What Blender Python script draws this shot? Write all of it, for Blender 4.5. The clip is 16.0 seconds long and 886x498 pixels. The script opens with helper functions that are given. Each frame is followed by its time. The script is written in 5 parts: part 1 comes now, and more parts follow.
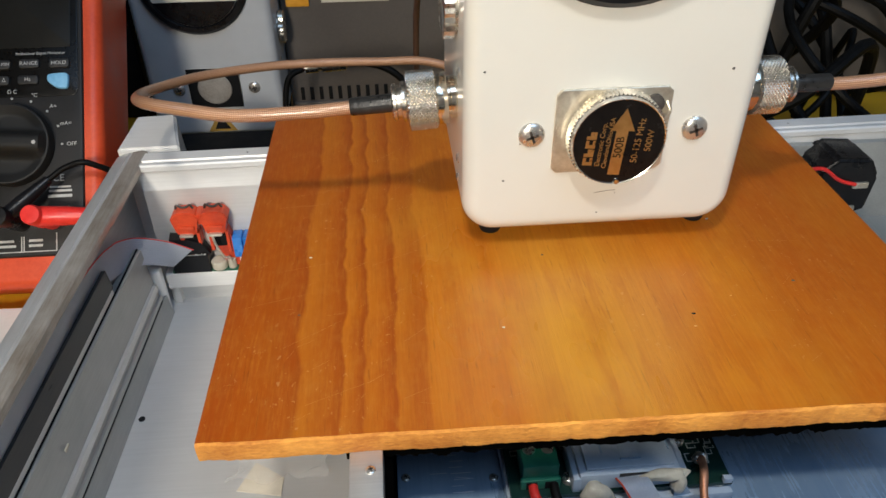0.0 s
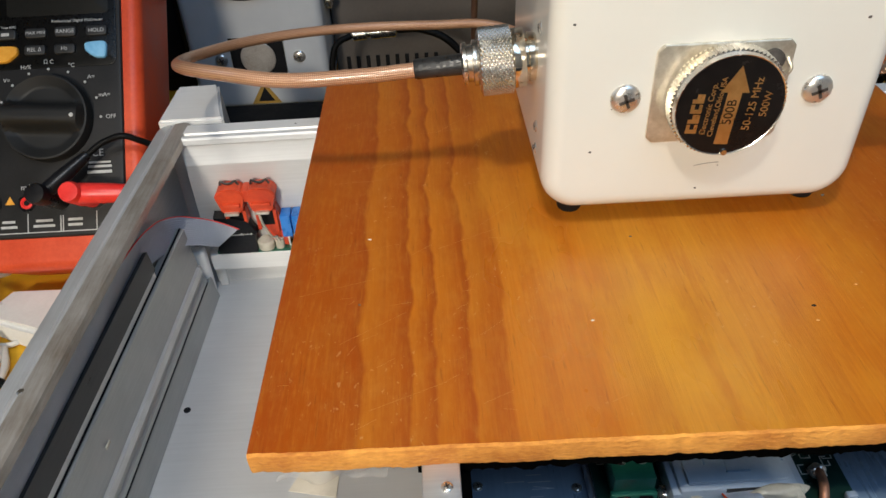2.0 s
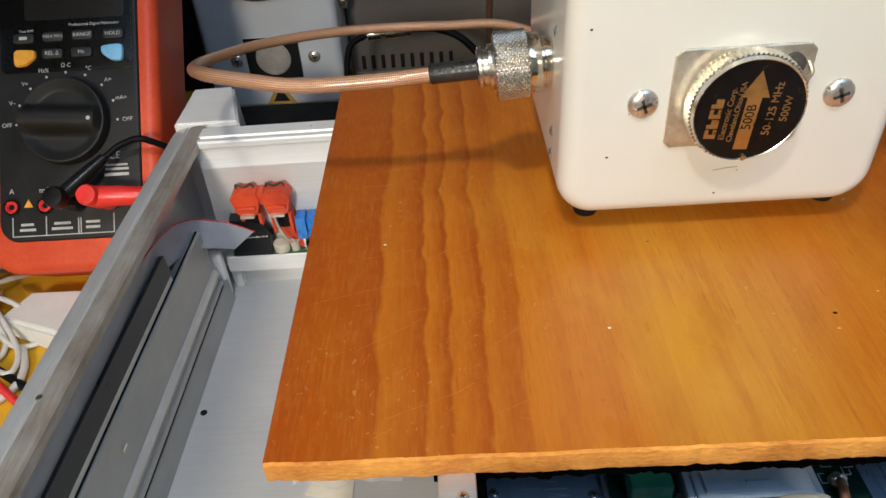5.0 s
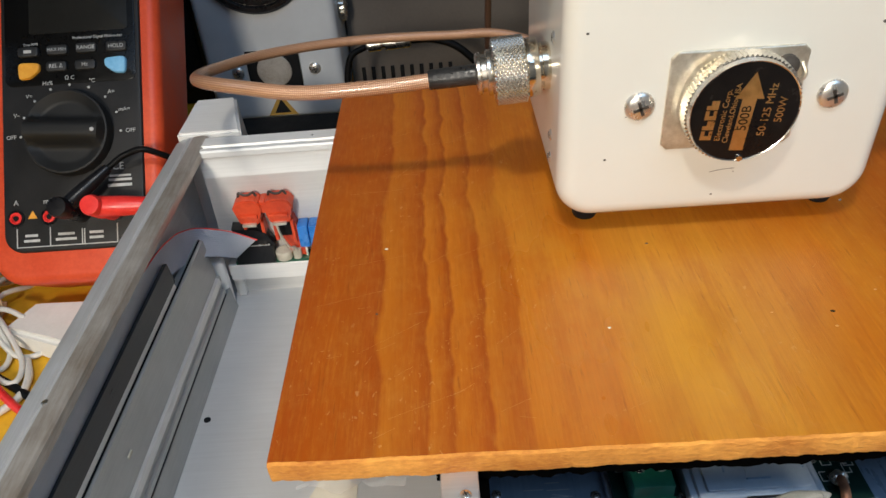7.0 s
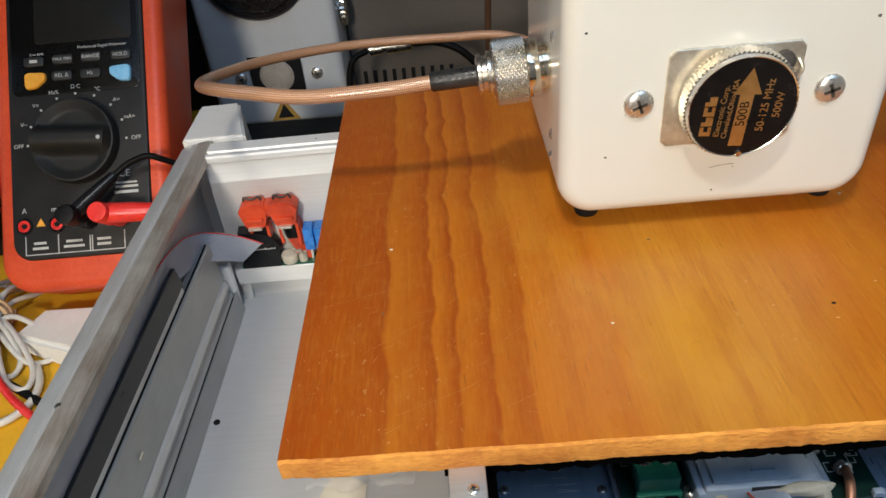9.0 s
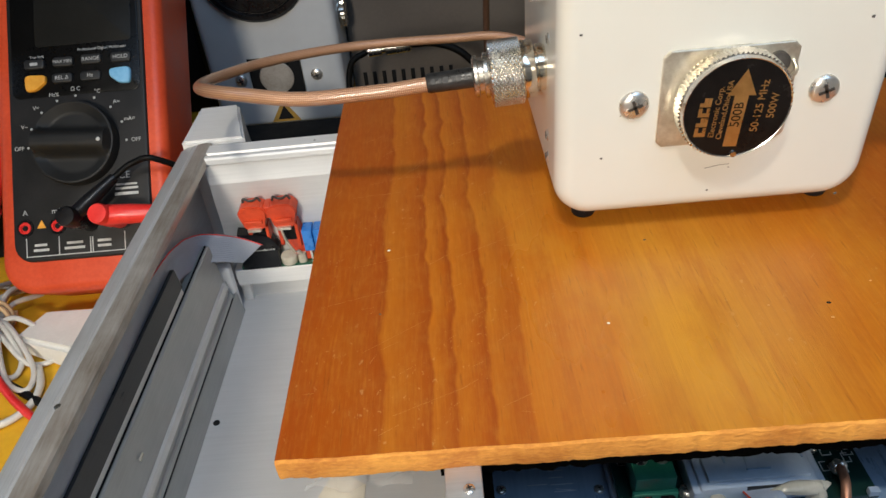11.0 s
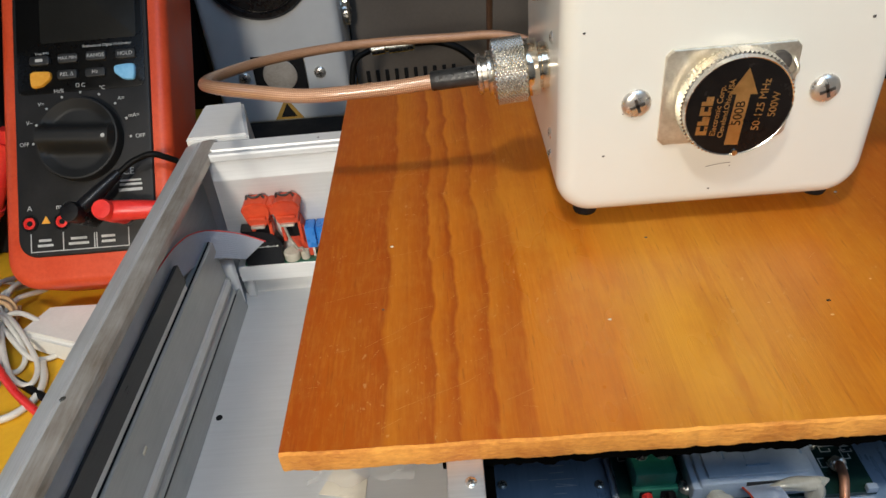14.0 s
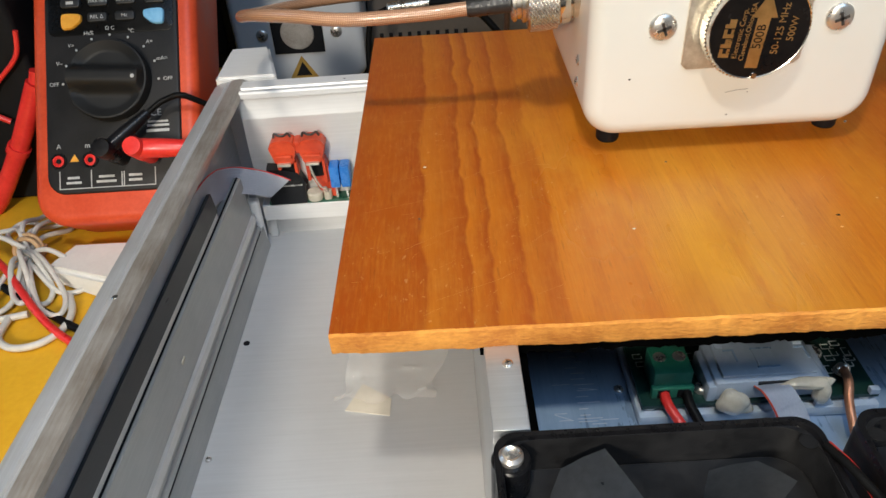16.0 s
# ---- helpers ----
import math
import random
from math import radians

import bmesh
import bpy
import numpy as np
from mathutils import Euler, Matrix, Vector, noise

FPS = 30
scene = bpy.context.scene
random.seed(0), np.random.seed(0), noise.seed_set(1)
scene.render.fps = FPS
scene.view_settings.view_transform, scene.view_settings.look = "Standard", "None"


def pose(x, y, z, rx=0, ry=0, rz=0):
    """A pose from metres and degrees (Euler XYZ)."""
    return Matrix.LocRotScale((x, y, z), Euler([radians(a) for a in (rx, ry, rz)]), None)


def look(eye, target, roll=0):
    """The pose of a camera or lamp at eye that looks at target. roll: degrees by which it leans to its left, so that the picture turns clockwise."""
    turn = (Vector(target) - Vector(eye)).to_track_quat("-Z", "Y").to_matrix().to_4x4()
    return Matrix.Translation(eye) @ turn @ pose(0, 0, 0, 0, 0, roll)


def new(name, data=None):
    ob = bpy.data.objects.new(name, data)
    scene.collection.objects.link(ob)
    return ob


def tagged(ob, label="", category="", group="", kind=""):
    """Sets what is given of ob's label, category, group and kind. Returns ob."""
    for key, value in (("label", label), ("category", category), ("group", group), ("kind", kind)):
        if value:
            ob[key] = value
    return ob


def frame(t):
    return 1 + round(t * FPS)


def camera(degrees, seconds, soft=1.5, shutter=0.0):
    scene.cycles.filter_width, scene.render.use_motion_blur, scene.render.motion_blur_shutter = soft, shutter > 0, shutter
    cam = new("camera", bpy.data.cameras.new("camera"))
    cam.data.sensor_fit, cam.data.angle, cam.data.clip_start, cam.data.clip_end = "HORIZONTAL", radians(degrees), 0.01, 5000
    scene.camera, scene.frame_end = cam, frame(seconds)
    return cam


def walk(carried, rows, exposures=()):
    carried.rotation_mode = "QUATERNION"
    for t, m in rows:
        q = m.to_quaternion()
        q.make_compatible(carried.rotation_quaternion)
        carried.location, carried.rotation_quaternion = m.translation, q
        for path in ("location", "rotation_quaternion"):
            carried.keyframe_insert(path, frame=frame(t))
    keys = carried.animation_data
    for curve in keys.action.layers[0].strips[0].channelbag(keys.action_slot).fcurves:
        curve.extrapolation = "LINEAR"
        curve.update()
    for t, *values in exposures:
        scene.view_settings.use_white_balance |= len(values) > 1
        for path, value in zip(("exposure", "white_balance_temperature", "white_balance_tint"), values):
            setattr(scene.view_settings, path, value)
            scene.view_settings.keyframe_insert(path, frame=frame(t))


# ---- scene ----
cam = camera(61.5, 16.0)
PATH = [
    (0, (0.066, 0.039, 0.266), (0.195, 1.649, -0.913), -0.4),
    (0.5, (0.056, 0.055, 0.252), (0.154, 1.61, -1.002), -1.8),
    (1, (0.056, 0.063, 0.25), (0.086, 1.629, -0.993), -2.7),
    (1.5, (0.057, 0.064, 0.251), (0.09, 1.632, -0.989), -2.4),
    (2, (0.056, 0.065, 0.25), (0.08, 1.642, -0.98), -2.6),
    (2.5, (0.055, 0.067, 0.249), (0.063, 1.636, -0.991), -3.3),
    (3, (0.057, 0.067, 0.248), (0.059, 1.638, -0.991), -3.6),
    (3.5, (0.056, 0.07, 0.247), (0.046, 1.635, -0.998), -3.5),
    (4, (0.056, 0.069, 0.248), (0.056, 1.634, -0.997), -3.0),
    (4.5, (0.056, 0.067, 0.25), (0.055, 1.638, -0.988), -3.0),
    (4.7, (0.056, 0.068, 0.252), (0.044, 1.638, -0.987), -3.4),
    (7, (0.056, 0.064, 0.251), (0.038, 1.656, -0.959), -4.1),
    (7.5, (0.055, 0.063, 0.254), (0.037, 1.662, -0.947), -4.4),
    (8, (0.055, 0.062, 0.253), (0.03, 1.664, -0.945), -4.8),
    (8.5, (0.056, 0.062, 0.251), (0.03, 1.659, -0.952), -4.9),
    (9, (0.056, 0.061, 0.252), (0.027, 1.658, -0.952), -5.3),
    (9.2, (0.057, 0.062, 0.254), (0.03, 1.649, -0.962), -5.1),
    (11.3, (0.058, 0.06, 0.252), (0.023, 1.658, -0.95), -5.6),
    (11.5, (0.059, 0.061, 0.25), (0.024, 1.657, -0.955), -5.4),
    (12, (0.056, 0.059, 0.252), (0.018, 1.659, -0.947), -5.2),
    (12.5, (0.054, 0.059, 0.251), (0.013, 1.656, -0.952), -5.3),
    (13, (0.056, 0.059, 0.253), (0.012, 1.658, -0.948), -5.4),
    (13.5, (0.057, 0.059, 0.252), (0.017, 1.656, -0.951), -5.4),
    (14, (0.057, 0.058, 0.253), (0.02, 1.655, -0.95), -5.3),
    (14.5, (0.055, 0.058, 0.255), (0.014, 1.661, -0.941), -5.1),
    (15, (0.055, 0.058, 0.253), (0.01, 1.659, -0.945), -5.2),
    (15.5, (0.052, 0.047, 0.245), (0.045, 1.662, -0.934), -3.8),
    (16, (0.042, 0.032, 0.242), (0.026, 1.615, -0.98), -3.7),
]
walk(cam, [(t, look(eye, target, roll)) for t, eye, target, roll in PATH], [(0.0, 0.0), (15.4, 0.0), (16.0, 0.14)])

# ---- light ----
KEY = (0.0, -0.015, 0.63)
world = bpy.data.worlds.new("room_air")
scene.world = world
world.use_nodes = True
world.node_tree.nodes["Background"].inputs[0].default_value = (0.25, 0.38, 0.62, 1)
world.node_tree.nodes["Background"].inputs[1].default_value = 0.30
def round_lamp(name, place, watts, colour, radius):
    li = bpy.data.lights.new(name, "POINT")
    li.energy, li.color, li.shadow_soft_size = watts, colour, radius
    new(name, li).location = place


def flat_lamp(name, place, target, w, h, watts, colour):
    li = bpy.data.lights.new(name, "AREA")
    li.shape, li.size, li.size_y, li.energy, li.color = "RECTANGLE", w, h, watts, colour
    new(name, li).matrix_world = look(place, target)


def shaded_lamp(name, place, target, watts, colour, radius, cone, blend):
    """A lamp in a deep shade: a cone of light."""
    li = bpy.data.lights.new(name, "SPOT")
    li.energy, li.color, li.shadow_soft_size, li.spot_size, li.spot_blend = watts, colour, radius, radians(cone), blend
    new(name, li).matrix_world = look(place, target)


shaded_lamp("bench_lamp", KEY, (0.050, 0.200, 0.10), 5.8, (1.0, 0.91, 0.77), 0.020, 50, 0.45)
round_lamp("desk_lamp", (-0.20, -0.58, 0.50), 29.0, (1.0, 0.92, 0.79), 0.07)
# unseen cool fill from above, added to light the shaded plate and ribbon
flat_lamp("cool_fill", (0.55, -0.60, 1.66), (0.54, -0.59, 0.0), 1.2, 1.2, 15.0, (0.42, 0.66, 1.0))
flat_lamp("window_light", (-1.79, 0.55, 1.00), (0.0, 0.25, 0.05), 1.05, 1.0, 4.0, (0.50, 0.72, 1.0))
scene.view_settings.exposure = 0.0


# ---- materials ----
def nodes_of(name):
    m = bpy.data.materials.new(name)
    m.use_nodes = True
    t = m.node_tree
    b = t.nodes["Principled BSDF"]
    co = t.nodes.new("ShaderNodeTexCoord").outputs["Object"]
    return m, t, b, co


def link(t, a, b):
    t.links.new(a, b)


def noise_tex(t, co, scale, detail=4.0, rough=0.55, stretch=None, distort=0.0):
    if stretch:
        mp = t.nodes.new("ShaderNodeMapping")
        mp.inputs["Scale"].default_value = stretch
        link(t, co, mp.inputs[0])
        co = mp.outputs[0]
    n = t.nodes.new("ShaderNodeTexNoise")
    n.inputs["Scale"].default_value, n.inputs["Detail"].default_value = scale, detail
    n.inputs["Roughness"].default_value, n.inputs["Distortion"].default_value = rough, distort
    link(t, co, n.inputs["Vector"])
    return n.outputs["Fac"]


def ramp(t, fac, stops):
    r = t.nodes.new("ShaderNodeValToRGB")
    e = r.color_ramp.elements
    while len(e) < len(stops):
        e.new(0.5)
    for el, (p, c) in zip(e, stops):
        el.position, el.color = p, (*c, 1) if len(c) == 3 else c
    link(t, fac, r.inputs[0])
    return r.outputs[0]


def mixed(t, fac, a, b, mode="MIX"):
    m = t.nodes.new("ShaderNodeMix")
    m.data_type, m.blend_type = "RGBA", mode
    for sock, v in ((m.inputs[0], fac), (m.inputs[6], a), (m.inputs[7], b)):
        if isinstance(v, (int, float)):
            sock.default_value = v
        elif isinstance(v, tuple):
            sock.default_value = (*v, 1)
        else:
            link(t, v, sock)
    return m.outputs[2]


def calc(t, op, a, b=0.0):
    m = t.nodes.new("ShaderNodeMath")
    m.operation = op
    for sock, v in ((m.inputs[0], a), (m.inputs[1], b)):
        if isinstance(v, (int, float)):
            sock.default_value = v
        else:
            link(t, v, sock)
    return m.outputs[0]


def surface(name, c1, c2, scale=40.0, rough=0.5, metal=0.0, bump=0.0, fine=400.0, stretch=None, spread=0.12, coat=0.0, specks=None, spec=0.5):
    """A surface whose colour wanders from c1 to c2, with a finer grain in gloss and relief."""
    m, t, b, co = nodes_of(name)
    big = noise_tex(t, co, scale, 5.0, 0.6)
    small = noise_tex(t, co, fine, 3.0, 0.6, stretch)
    both = calc(t, "ADD", calc(t, "MULTIPLY", big, 0.65), calc(t, "MULTIPLY", small, 0.35))
    col = ramp(t, both, [(0.34, c1), (0.66, c2)])
    if specks:
        dots = noise_tex(t, co, 700.0, 1.0)
        col = mixed(t, ramp(t, dots, [(0.74, (0, 0, 0)), (0.78, (1, 1, 1))]), col, specks)
    link(t, col, b.inputs["Base Color"])
    r = ramp(t, both, [(0.3, (max(rough - spread, 0.02),) * 3), (0.7, (min(rough + spread, 1.0),) * 3)])
    link(t, r, b.inputs["Roughness"])
    b.inputs["Metallic"].default_value = metal
    b.inputs["Coat Weight"].default_value = coat
    b.inputs["Specular IOR Level"].default_value = spec
    if bump:
        bp = t.nodes.new("ShaderNodeBump")
        bp.inputs["Strength"].default_value, bp.inputs["Distance"].default_value = bump, 0.0006
        link(t, small, bp.inputs["Height"])
        link(t, bp.outputs[0], b.inputs["Normal"])
    return m


def varnished_wood():
    m, t, b, co = nodes_of("varnished_fir_plywood")
    sep = t.nodes.new("ShaderNodeSeparateXYZ")
    link(t, co, sep.inputs[0])
    y = sep.outputs[1]
    x = sep.outputs[0]
    way = noise_tex(t, co, 11.0, 2.0, 0.5, (0.5, 1.5, 1.0))
    way2 = noise_tex(t, co, 40.0, 2.0, 0.5, (0.45, 1.0, 1.0))
    u = calc(t, "ADD", x, calc(t, "MULTIPLY", calc(t, "SUBTRACT", way, 0.5), 0.006))
    u = calc(t, "ADD", u, calc(t, "MULTIPLY", calc(t, "SUBTRACT", way2, 0.5), 0.0066))
    way3 = noise_tex(t, co, 130.0, 2.0, 0.5, (0.6, 1.0, 1.0))
    u = calc(t, "ADD", u, calc(t, "MULTIPLY", calc(t, "SUBTRACT", way3, 0.5), 0.0016))
    f = calc(t, "DIVIDE", u, 0.25)
    lo, mid, hi = (0.345, 0.060, 0.004), (0.445, 0.106, 0.006), (0.55, 0.166, 0.010)
    yel = (0.60, 0.246, 0.022)
    # early wood is bright just past each late-wood line and darkens towards the next one
    year = (0.140, 0.194, 0.220, 0.260, 0.300, 0.348)
    red = (0.385, 0.076, 0.003)
    lines = [(0.0, red), (0.045, lo), (0.075, red), (0.110, red)]
    for k, (p, q) in enumerate(zip(year, year[1:] + (0.42,))):
        lines += [(p - 0.0012, lo if k < 4 else mid if k < 5 else hi), (p + 0.0012, hi), (p * 0.35 + q * 0.65, mid if k < 4 else hi)]
    lines += [(0.45, yel), (0.55, yel), (0.68, hi), (0.82, mid)]
    grain = ramp(t, f, lines)
    edge = [(0.0, (0, 0, 0))]
    for k, p in enumerate(year):
        edge += [(p - 0.009, (0, 0, 0)), (p - 0.0008, (0.85 - 0.13 * k,) * 3), (p + 0.001, (0, 0, 0))]
    grain = mixed(t, calc(t, "MULTIPLY", ramp(t, f, edge), 0.46), grain, (0.25, 0.038, 0.002))
    strands = noise_tex(t, co, 170.0, 5.0, 0.65, (6.0, 0.16, 1.0))
    blot = noise_tex(t, co, 16.0, 4.0, 0.6, (1.0, 0.45, 1.0))
    col = mixed(t, calc(t, "MULTIPLY", ramp(t, strands, [(0.40, (0, 0, 0)), (0.80, (1, 1, 1))]), 0.26), grain, (0.27, 0.055, 0.006))
    col = mixed(t, calc(t, "MULTIPLY", ramp(t, blot, [(0.46, (0, 0, 0)), (0.74, (1, 1, 1))]), 0.45), col, (0.38, 0.080, 0.004))
    streak = noise_tex(t, co, 75.0, 4.0, 0.6, (1.0, 0.07, 1.0))
    col = mixed(t, calc(t, "MULTIPLY", ramp(t, streak, [(0.36, (1, 1, 1)), (0.56, (0, 0, 0))]), 0.18), col, (0.31, 0.070, 0.006))
    fibre = noise_tex(t, co, 420.0, 3.0, 0.7, (2.2, 0.22, 1.0))
    col = mixed(t, calc(t, "MULTIPLY", ramp(t, fibre, [(0.48, (0, 0, 0)), (0.76, (1, 1, 1))]), 0.22), col, (0.66, 0.28, 0.04))
    glow = noise_tex(t, co, 20.0, 4.0, 0.6, (0.9, 0.55, 1.0))
    paler = ramp(t, f, [(0.20, (0.12, 0.12, 0.12)), (0.42, (0.62, 0.62, 0.62)), (0.60, (0.62, 0.62, 0.62)), (0.80, (0.25, 0.25, 0.25))])
    col = mixed(t, calc(t, "MULTIPLY", ramp(t, glow, [(0.50, (0, 0, 0)), (0.70, (1, 1, 1))]), paler), col, (0.67, 0.305, 0.024))
    # faint wavy year lines all over the sheet
    vein = t.nodes.new("ShaderNodeTexWave")
    vein.bands_direction, vein.wave_profile = "X", "SAW"
    vein.inputs["Scale"].default_value, vein.inputs["Distortion"].default_value = 22.0, 5.5
    vein.inputs["Detail"].default_value, vein.inputs["Detail Scale"].default_value = 3.0, 0.8
    mp = t.nodes.new("ShaderNodeMapping")
    mp.inputs["Scale"].default_value = (1.0, 0.22, 1.0)
    link(t, co, mp.inputs[0])
    link(t, mp.outputs[0], vein.inputs["Vector"])
    col = mixed(t, calc(t, "MULTIPLY", ramp(t, vein.outputs["Fac"], [(0.55, (0, 0, 0)), (0.97, (1, 1, 1)), (1.0, (0, 0, 0))]), 0.17), col, (0.34, 0.075, 0.006))
    mottle = noise_tex(t, co, 110.0, 5.0, 0.7, (1.0, 0.35, 1.0))
    col = mixed(t, calc(t, "MULTIPLY", ramp(t, mottle, [(0.50, (0, 0, 0)), (0.75, (1, 1, 1))]), 0.30), col, (0.34, 0.066, 0.004))
    fleck = noise_tex(t, co, 95.0, 3.0, 0.6, (2.6, 0.30, 1.0), 0.5)
    col = mixed(t, calc(t, "MULTIPLY", ramp(t, fleck, [(0.58, (0, 0, 0)), (0.70, (1, 1, 1))]), 0.30), col, (0.36, 0.072, 0.005))
    # pale speckle puts the varnish's soft sheen into the colour
    sheen_tint = noise_tex(t, co, 300.0, 4.0, 0.7, (1.0, 0.7, 1.0))
    col = mixed(t, calc(t, "MULTIPLY", ramp(t, sheen_tint, [(0.45, (0, 0, 0)), (0.75, (1, 1, 1))]), 0.09), col, (0.70, 0.36, 0.08))
    # fine pores and pale scuffs
    pores = noise_tex(t, co, 260.0, 2.0, 0.5, (5.0, 0.35, 1.0))
    col = mixed(t, calc(t, "MULTIPLY", ramp(t, pores, [(0.66, (0, 0, 0)), (0.74, (1, 1, 1))]), 0.30), col, (0.14, 0.03, 0.005))
    scuff = noise_tex(t, co, 800.0, 2.0, 0.4, (1.0, 0.6, 1.0), 0.6)
    patch = noise_tex(t, co, 22.0, 2.0)
    sc = calc(t, "MULTIPLY", ramp(t, scuff, [(0.69, (0, 0, 0)), (0.73, (1, 1, 1))]), ramp(t, patch, [(0.50, (0, 0, 0)), (0.62, (1, 1, 1))]))
    col = mixed(t, calc(t, "MULTIPLY", sc, 0.32), col, (0.70, 0.40, 0.16))
    link(t, col, b.inputs["Base Color"])
    rg = ramp(t, blot, [(0.3, (0.26,) * 3), (0.7, (0.42,) * 3)])
    link(t, rg, b.inputs["Roughness"])
    b.inputs["Specular IOR Level"].default_value = 0.42
    bp = t.nodes.new("ShaderNodeBump")
    bp.inputs["Strength"].default_value, bp.inputs["Distance"].default_value = 0.22, 0.0005
    link(t, strands, bp.inputs["Height"])
    link(t, bp.outputs[0], b.inputs["Normal"])
    return m


def brushed(name, c1, c2, rough, stretch, metal=0.85, bump=0.05):
    return surface(name, c1, c2, 22.0, rough, metal, bump, 300.0, stretch, 0.08)


WOOD = varnished_wood()
PLY = surface("raw_ply_edge", (0.44, 0.135, 0.014), (0.84, 0.38, 0.070), 70, 0.85, 0, 1.0, 900, (0.45, 1.0, 1.3))
MATTBLACK = surface("matt_black_surface", (0.0008, 0.0008, 0.0008), (0.002, 0.002, 0.002), 90, 0.95, 0, 0.5, 700, spec=0.0)
ENAMEL = surface("chipped_white_enamel", (0.69, 0.685, 0.635), (0.72, 0.715, 0.66), 9, 0.26, 0, 0.0, 60, None, 0.02, 0.3)
# rear wattmeter's white enamel, greyed in colour for the shade it stands in
SHADEDENAMEL = surface("shaded_white_enamel", (0.44, 0.455, 0.47), (0.52, 0.535, 0.55), 9, 0.35, 0, 0.0, 60, None, 0.03)
CHIP = surface("bare_chip", (0.03, 0.03, 0.03), (0.16, 0.14, 0.12), 900, 0.7)
NICKEL = surface("tarnished_nickel", (0.50, 0.445, 0.34), (0.80, 0.76, 0.66), 120, 0.40, 0.75, 0.04, 600, None, 0.08)
SILVER = surface("silver_plate", (0.60, 0.565, 0.50), (0.80, 0.77, 0.71), 120, 0.26, 1.0, 0.0, 700, None, 0.05)
BRASSY = surface("bright_nickel", (0.70, 0.63, 0.50), (0.86, 0.82, 0.73), 140, 0.14, 1.0, spread=0.05)
STEEL = surface("screw_steel", (0.60, 0.57, 0.52), (0.80, 0.77, 0.72), 260, 0.30, 0.85)
SLOT = surface("shaded_screw_slot", (0.035, 0.030, 0.026), (0.10, 0.09, 0.08), 260, 0.5, 0.3)
# near-black: shade put into holes and grooves, and plainly black things
DARK = surface("black_and_recess_shade", (0.004, 0.004, 0.004), (0.010, 0.010, 0.011), 80, 0.8, spec=0.2)
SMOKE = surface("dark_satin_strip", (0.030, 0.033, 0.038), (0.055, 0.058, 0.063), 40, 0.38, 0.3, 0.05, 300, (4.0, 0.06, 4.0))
BRIGHT = surface("bare_scratch", (0.60, 0.64, 0.70), (0.75, 0.78, 0.82), 200, 0.5, 0.2)
SCRATCH = surface("pale_scratch", (0.56, 0.26, 0.075), (0.68, 0.38, 0.15), 200, 0.5)
RUBBER = surface("black_rubber", (0.005, 0.005, 0.006), (0.012, 0.012, 0.013), 120, 0.55, 0, 0.2, spec=0.25)
LABEL = surface("black_foil_label", (0.006, 0.005, 0.005), (0.013, 0.011, 0.010), 60, 0.22, spec=0.2)
GOLD = surface("gold_print", (0.60, 0.33, 0.10), (0.74, 0.44, 0.16), 200, 0.35, 0.85)
SHRINK = surface("black_heat_shrink", (0.012, 0.012, 0.012), (0.03, 0.03, 0.03), 200, 0.35)
ALU = brushed("satin_aluminium", (0.50, 0.50, 0.49), (0.66, 0.66, 0.65), 0.42, (0.08, 4.0, 4.0))
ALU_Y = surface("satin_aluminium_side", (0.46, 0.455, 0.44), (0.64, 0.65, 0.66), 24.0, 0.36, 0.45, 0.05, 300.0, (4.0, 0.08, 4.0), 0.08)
OXIDE = surface("browned_worn_edge", (0.27, 0.225, 0.18), (0.50, 0.47, 0.43), 45, 0.40, 0.5, 0.1, 300, (4.0, 0.3, 4.0))
ALU_FLOOR = surface("matt_chassis_floor", (0.50, 0.51, 0.52), (0.60, 0.61, 0.62), 12, 0.5, 0.25, 0.05, 260, (0.1, 3.0, 1.0))
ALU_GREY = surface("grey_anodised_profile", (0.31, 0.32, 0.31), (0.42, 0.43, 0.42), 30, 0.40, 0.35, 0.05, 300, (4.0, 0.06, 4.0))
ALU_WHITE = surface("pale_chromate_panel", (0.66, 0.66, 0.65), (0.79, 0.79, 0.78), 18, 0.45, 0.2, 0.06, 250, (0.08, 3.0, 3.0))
BLUEPLATE = surface("scratched_bare_heatsink_plate", (0.24, 0.36, 0.53), (0.38, 0.51, 0.67), 30, 0.30, 0.35, 0.10, 240, (3.0, 0.12, 1.0))
# fan plastic lightened blue-grey so the colour holds the blades' sheen
BLADE = surface("sheen_toned_fan_blade", (0.030, 0.034, 0.040), (0.060, 0.066, 0.076), 90, 0.36, 0, 0.1, 500, spec=0.6)
DUSTY = surface("dusty_black_plastic", (0.006, 0.006, 0.0065), (0.015, 0.015, 0.016), 120, 0.42, 0, 0.15, 500, spec=0.4)
BLACKPLASTIC = surface("black_plastic", (0.0035, 0.0035, 0.004), (0.008, 0.008, 0.0095), 60, 0.30, 0, 0.08, spec=0.3)
PCB = surface("green_circuit_board", (0.006, 0.06, 0.032), (0.012, 0.10, 0.055), 90, 0.35)
PCB_DARK = surface("dark_green_circuit_board", (0.006, 0.026, 0.022), (0.012, 0.045, 0.036), 90, 0.35)
TERMINAL = surface("green_terminal_plastic", (0.016, 0.14, 0.085), (0.026, 0.20, 0.125), 80, 0.4)
PALEPLASTIC = surface("pale_grey_plastic", (0.36, 0.44, 0.54), (0.46, 0.54, 0.64), 60, 0.45)
GLUE = surface("hot_glue", (0.46, 0.42, 0.33), (0.62, 0.58, 0.48), 120, 0.22)
REDPLASTIC = surface("red_relay_plastic", (0.50, 0.040, 0.010), (0.68, 0.075, 0.020), 120, 0.4)
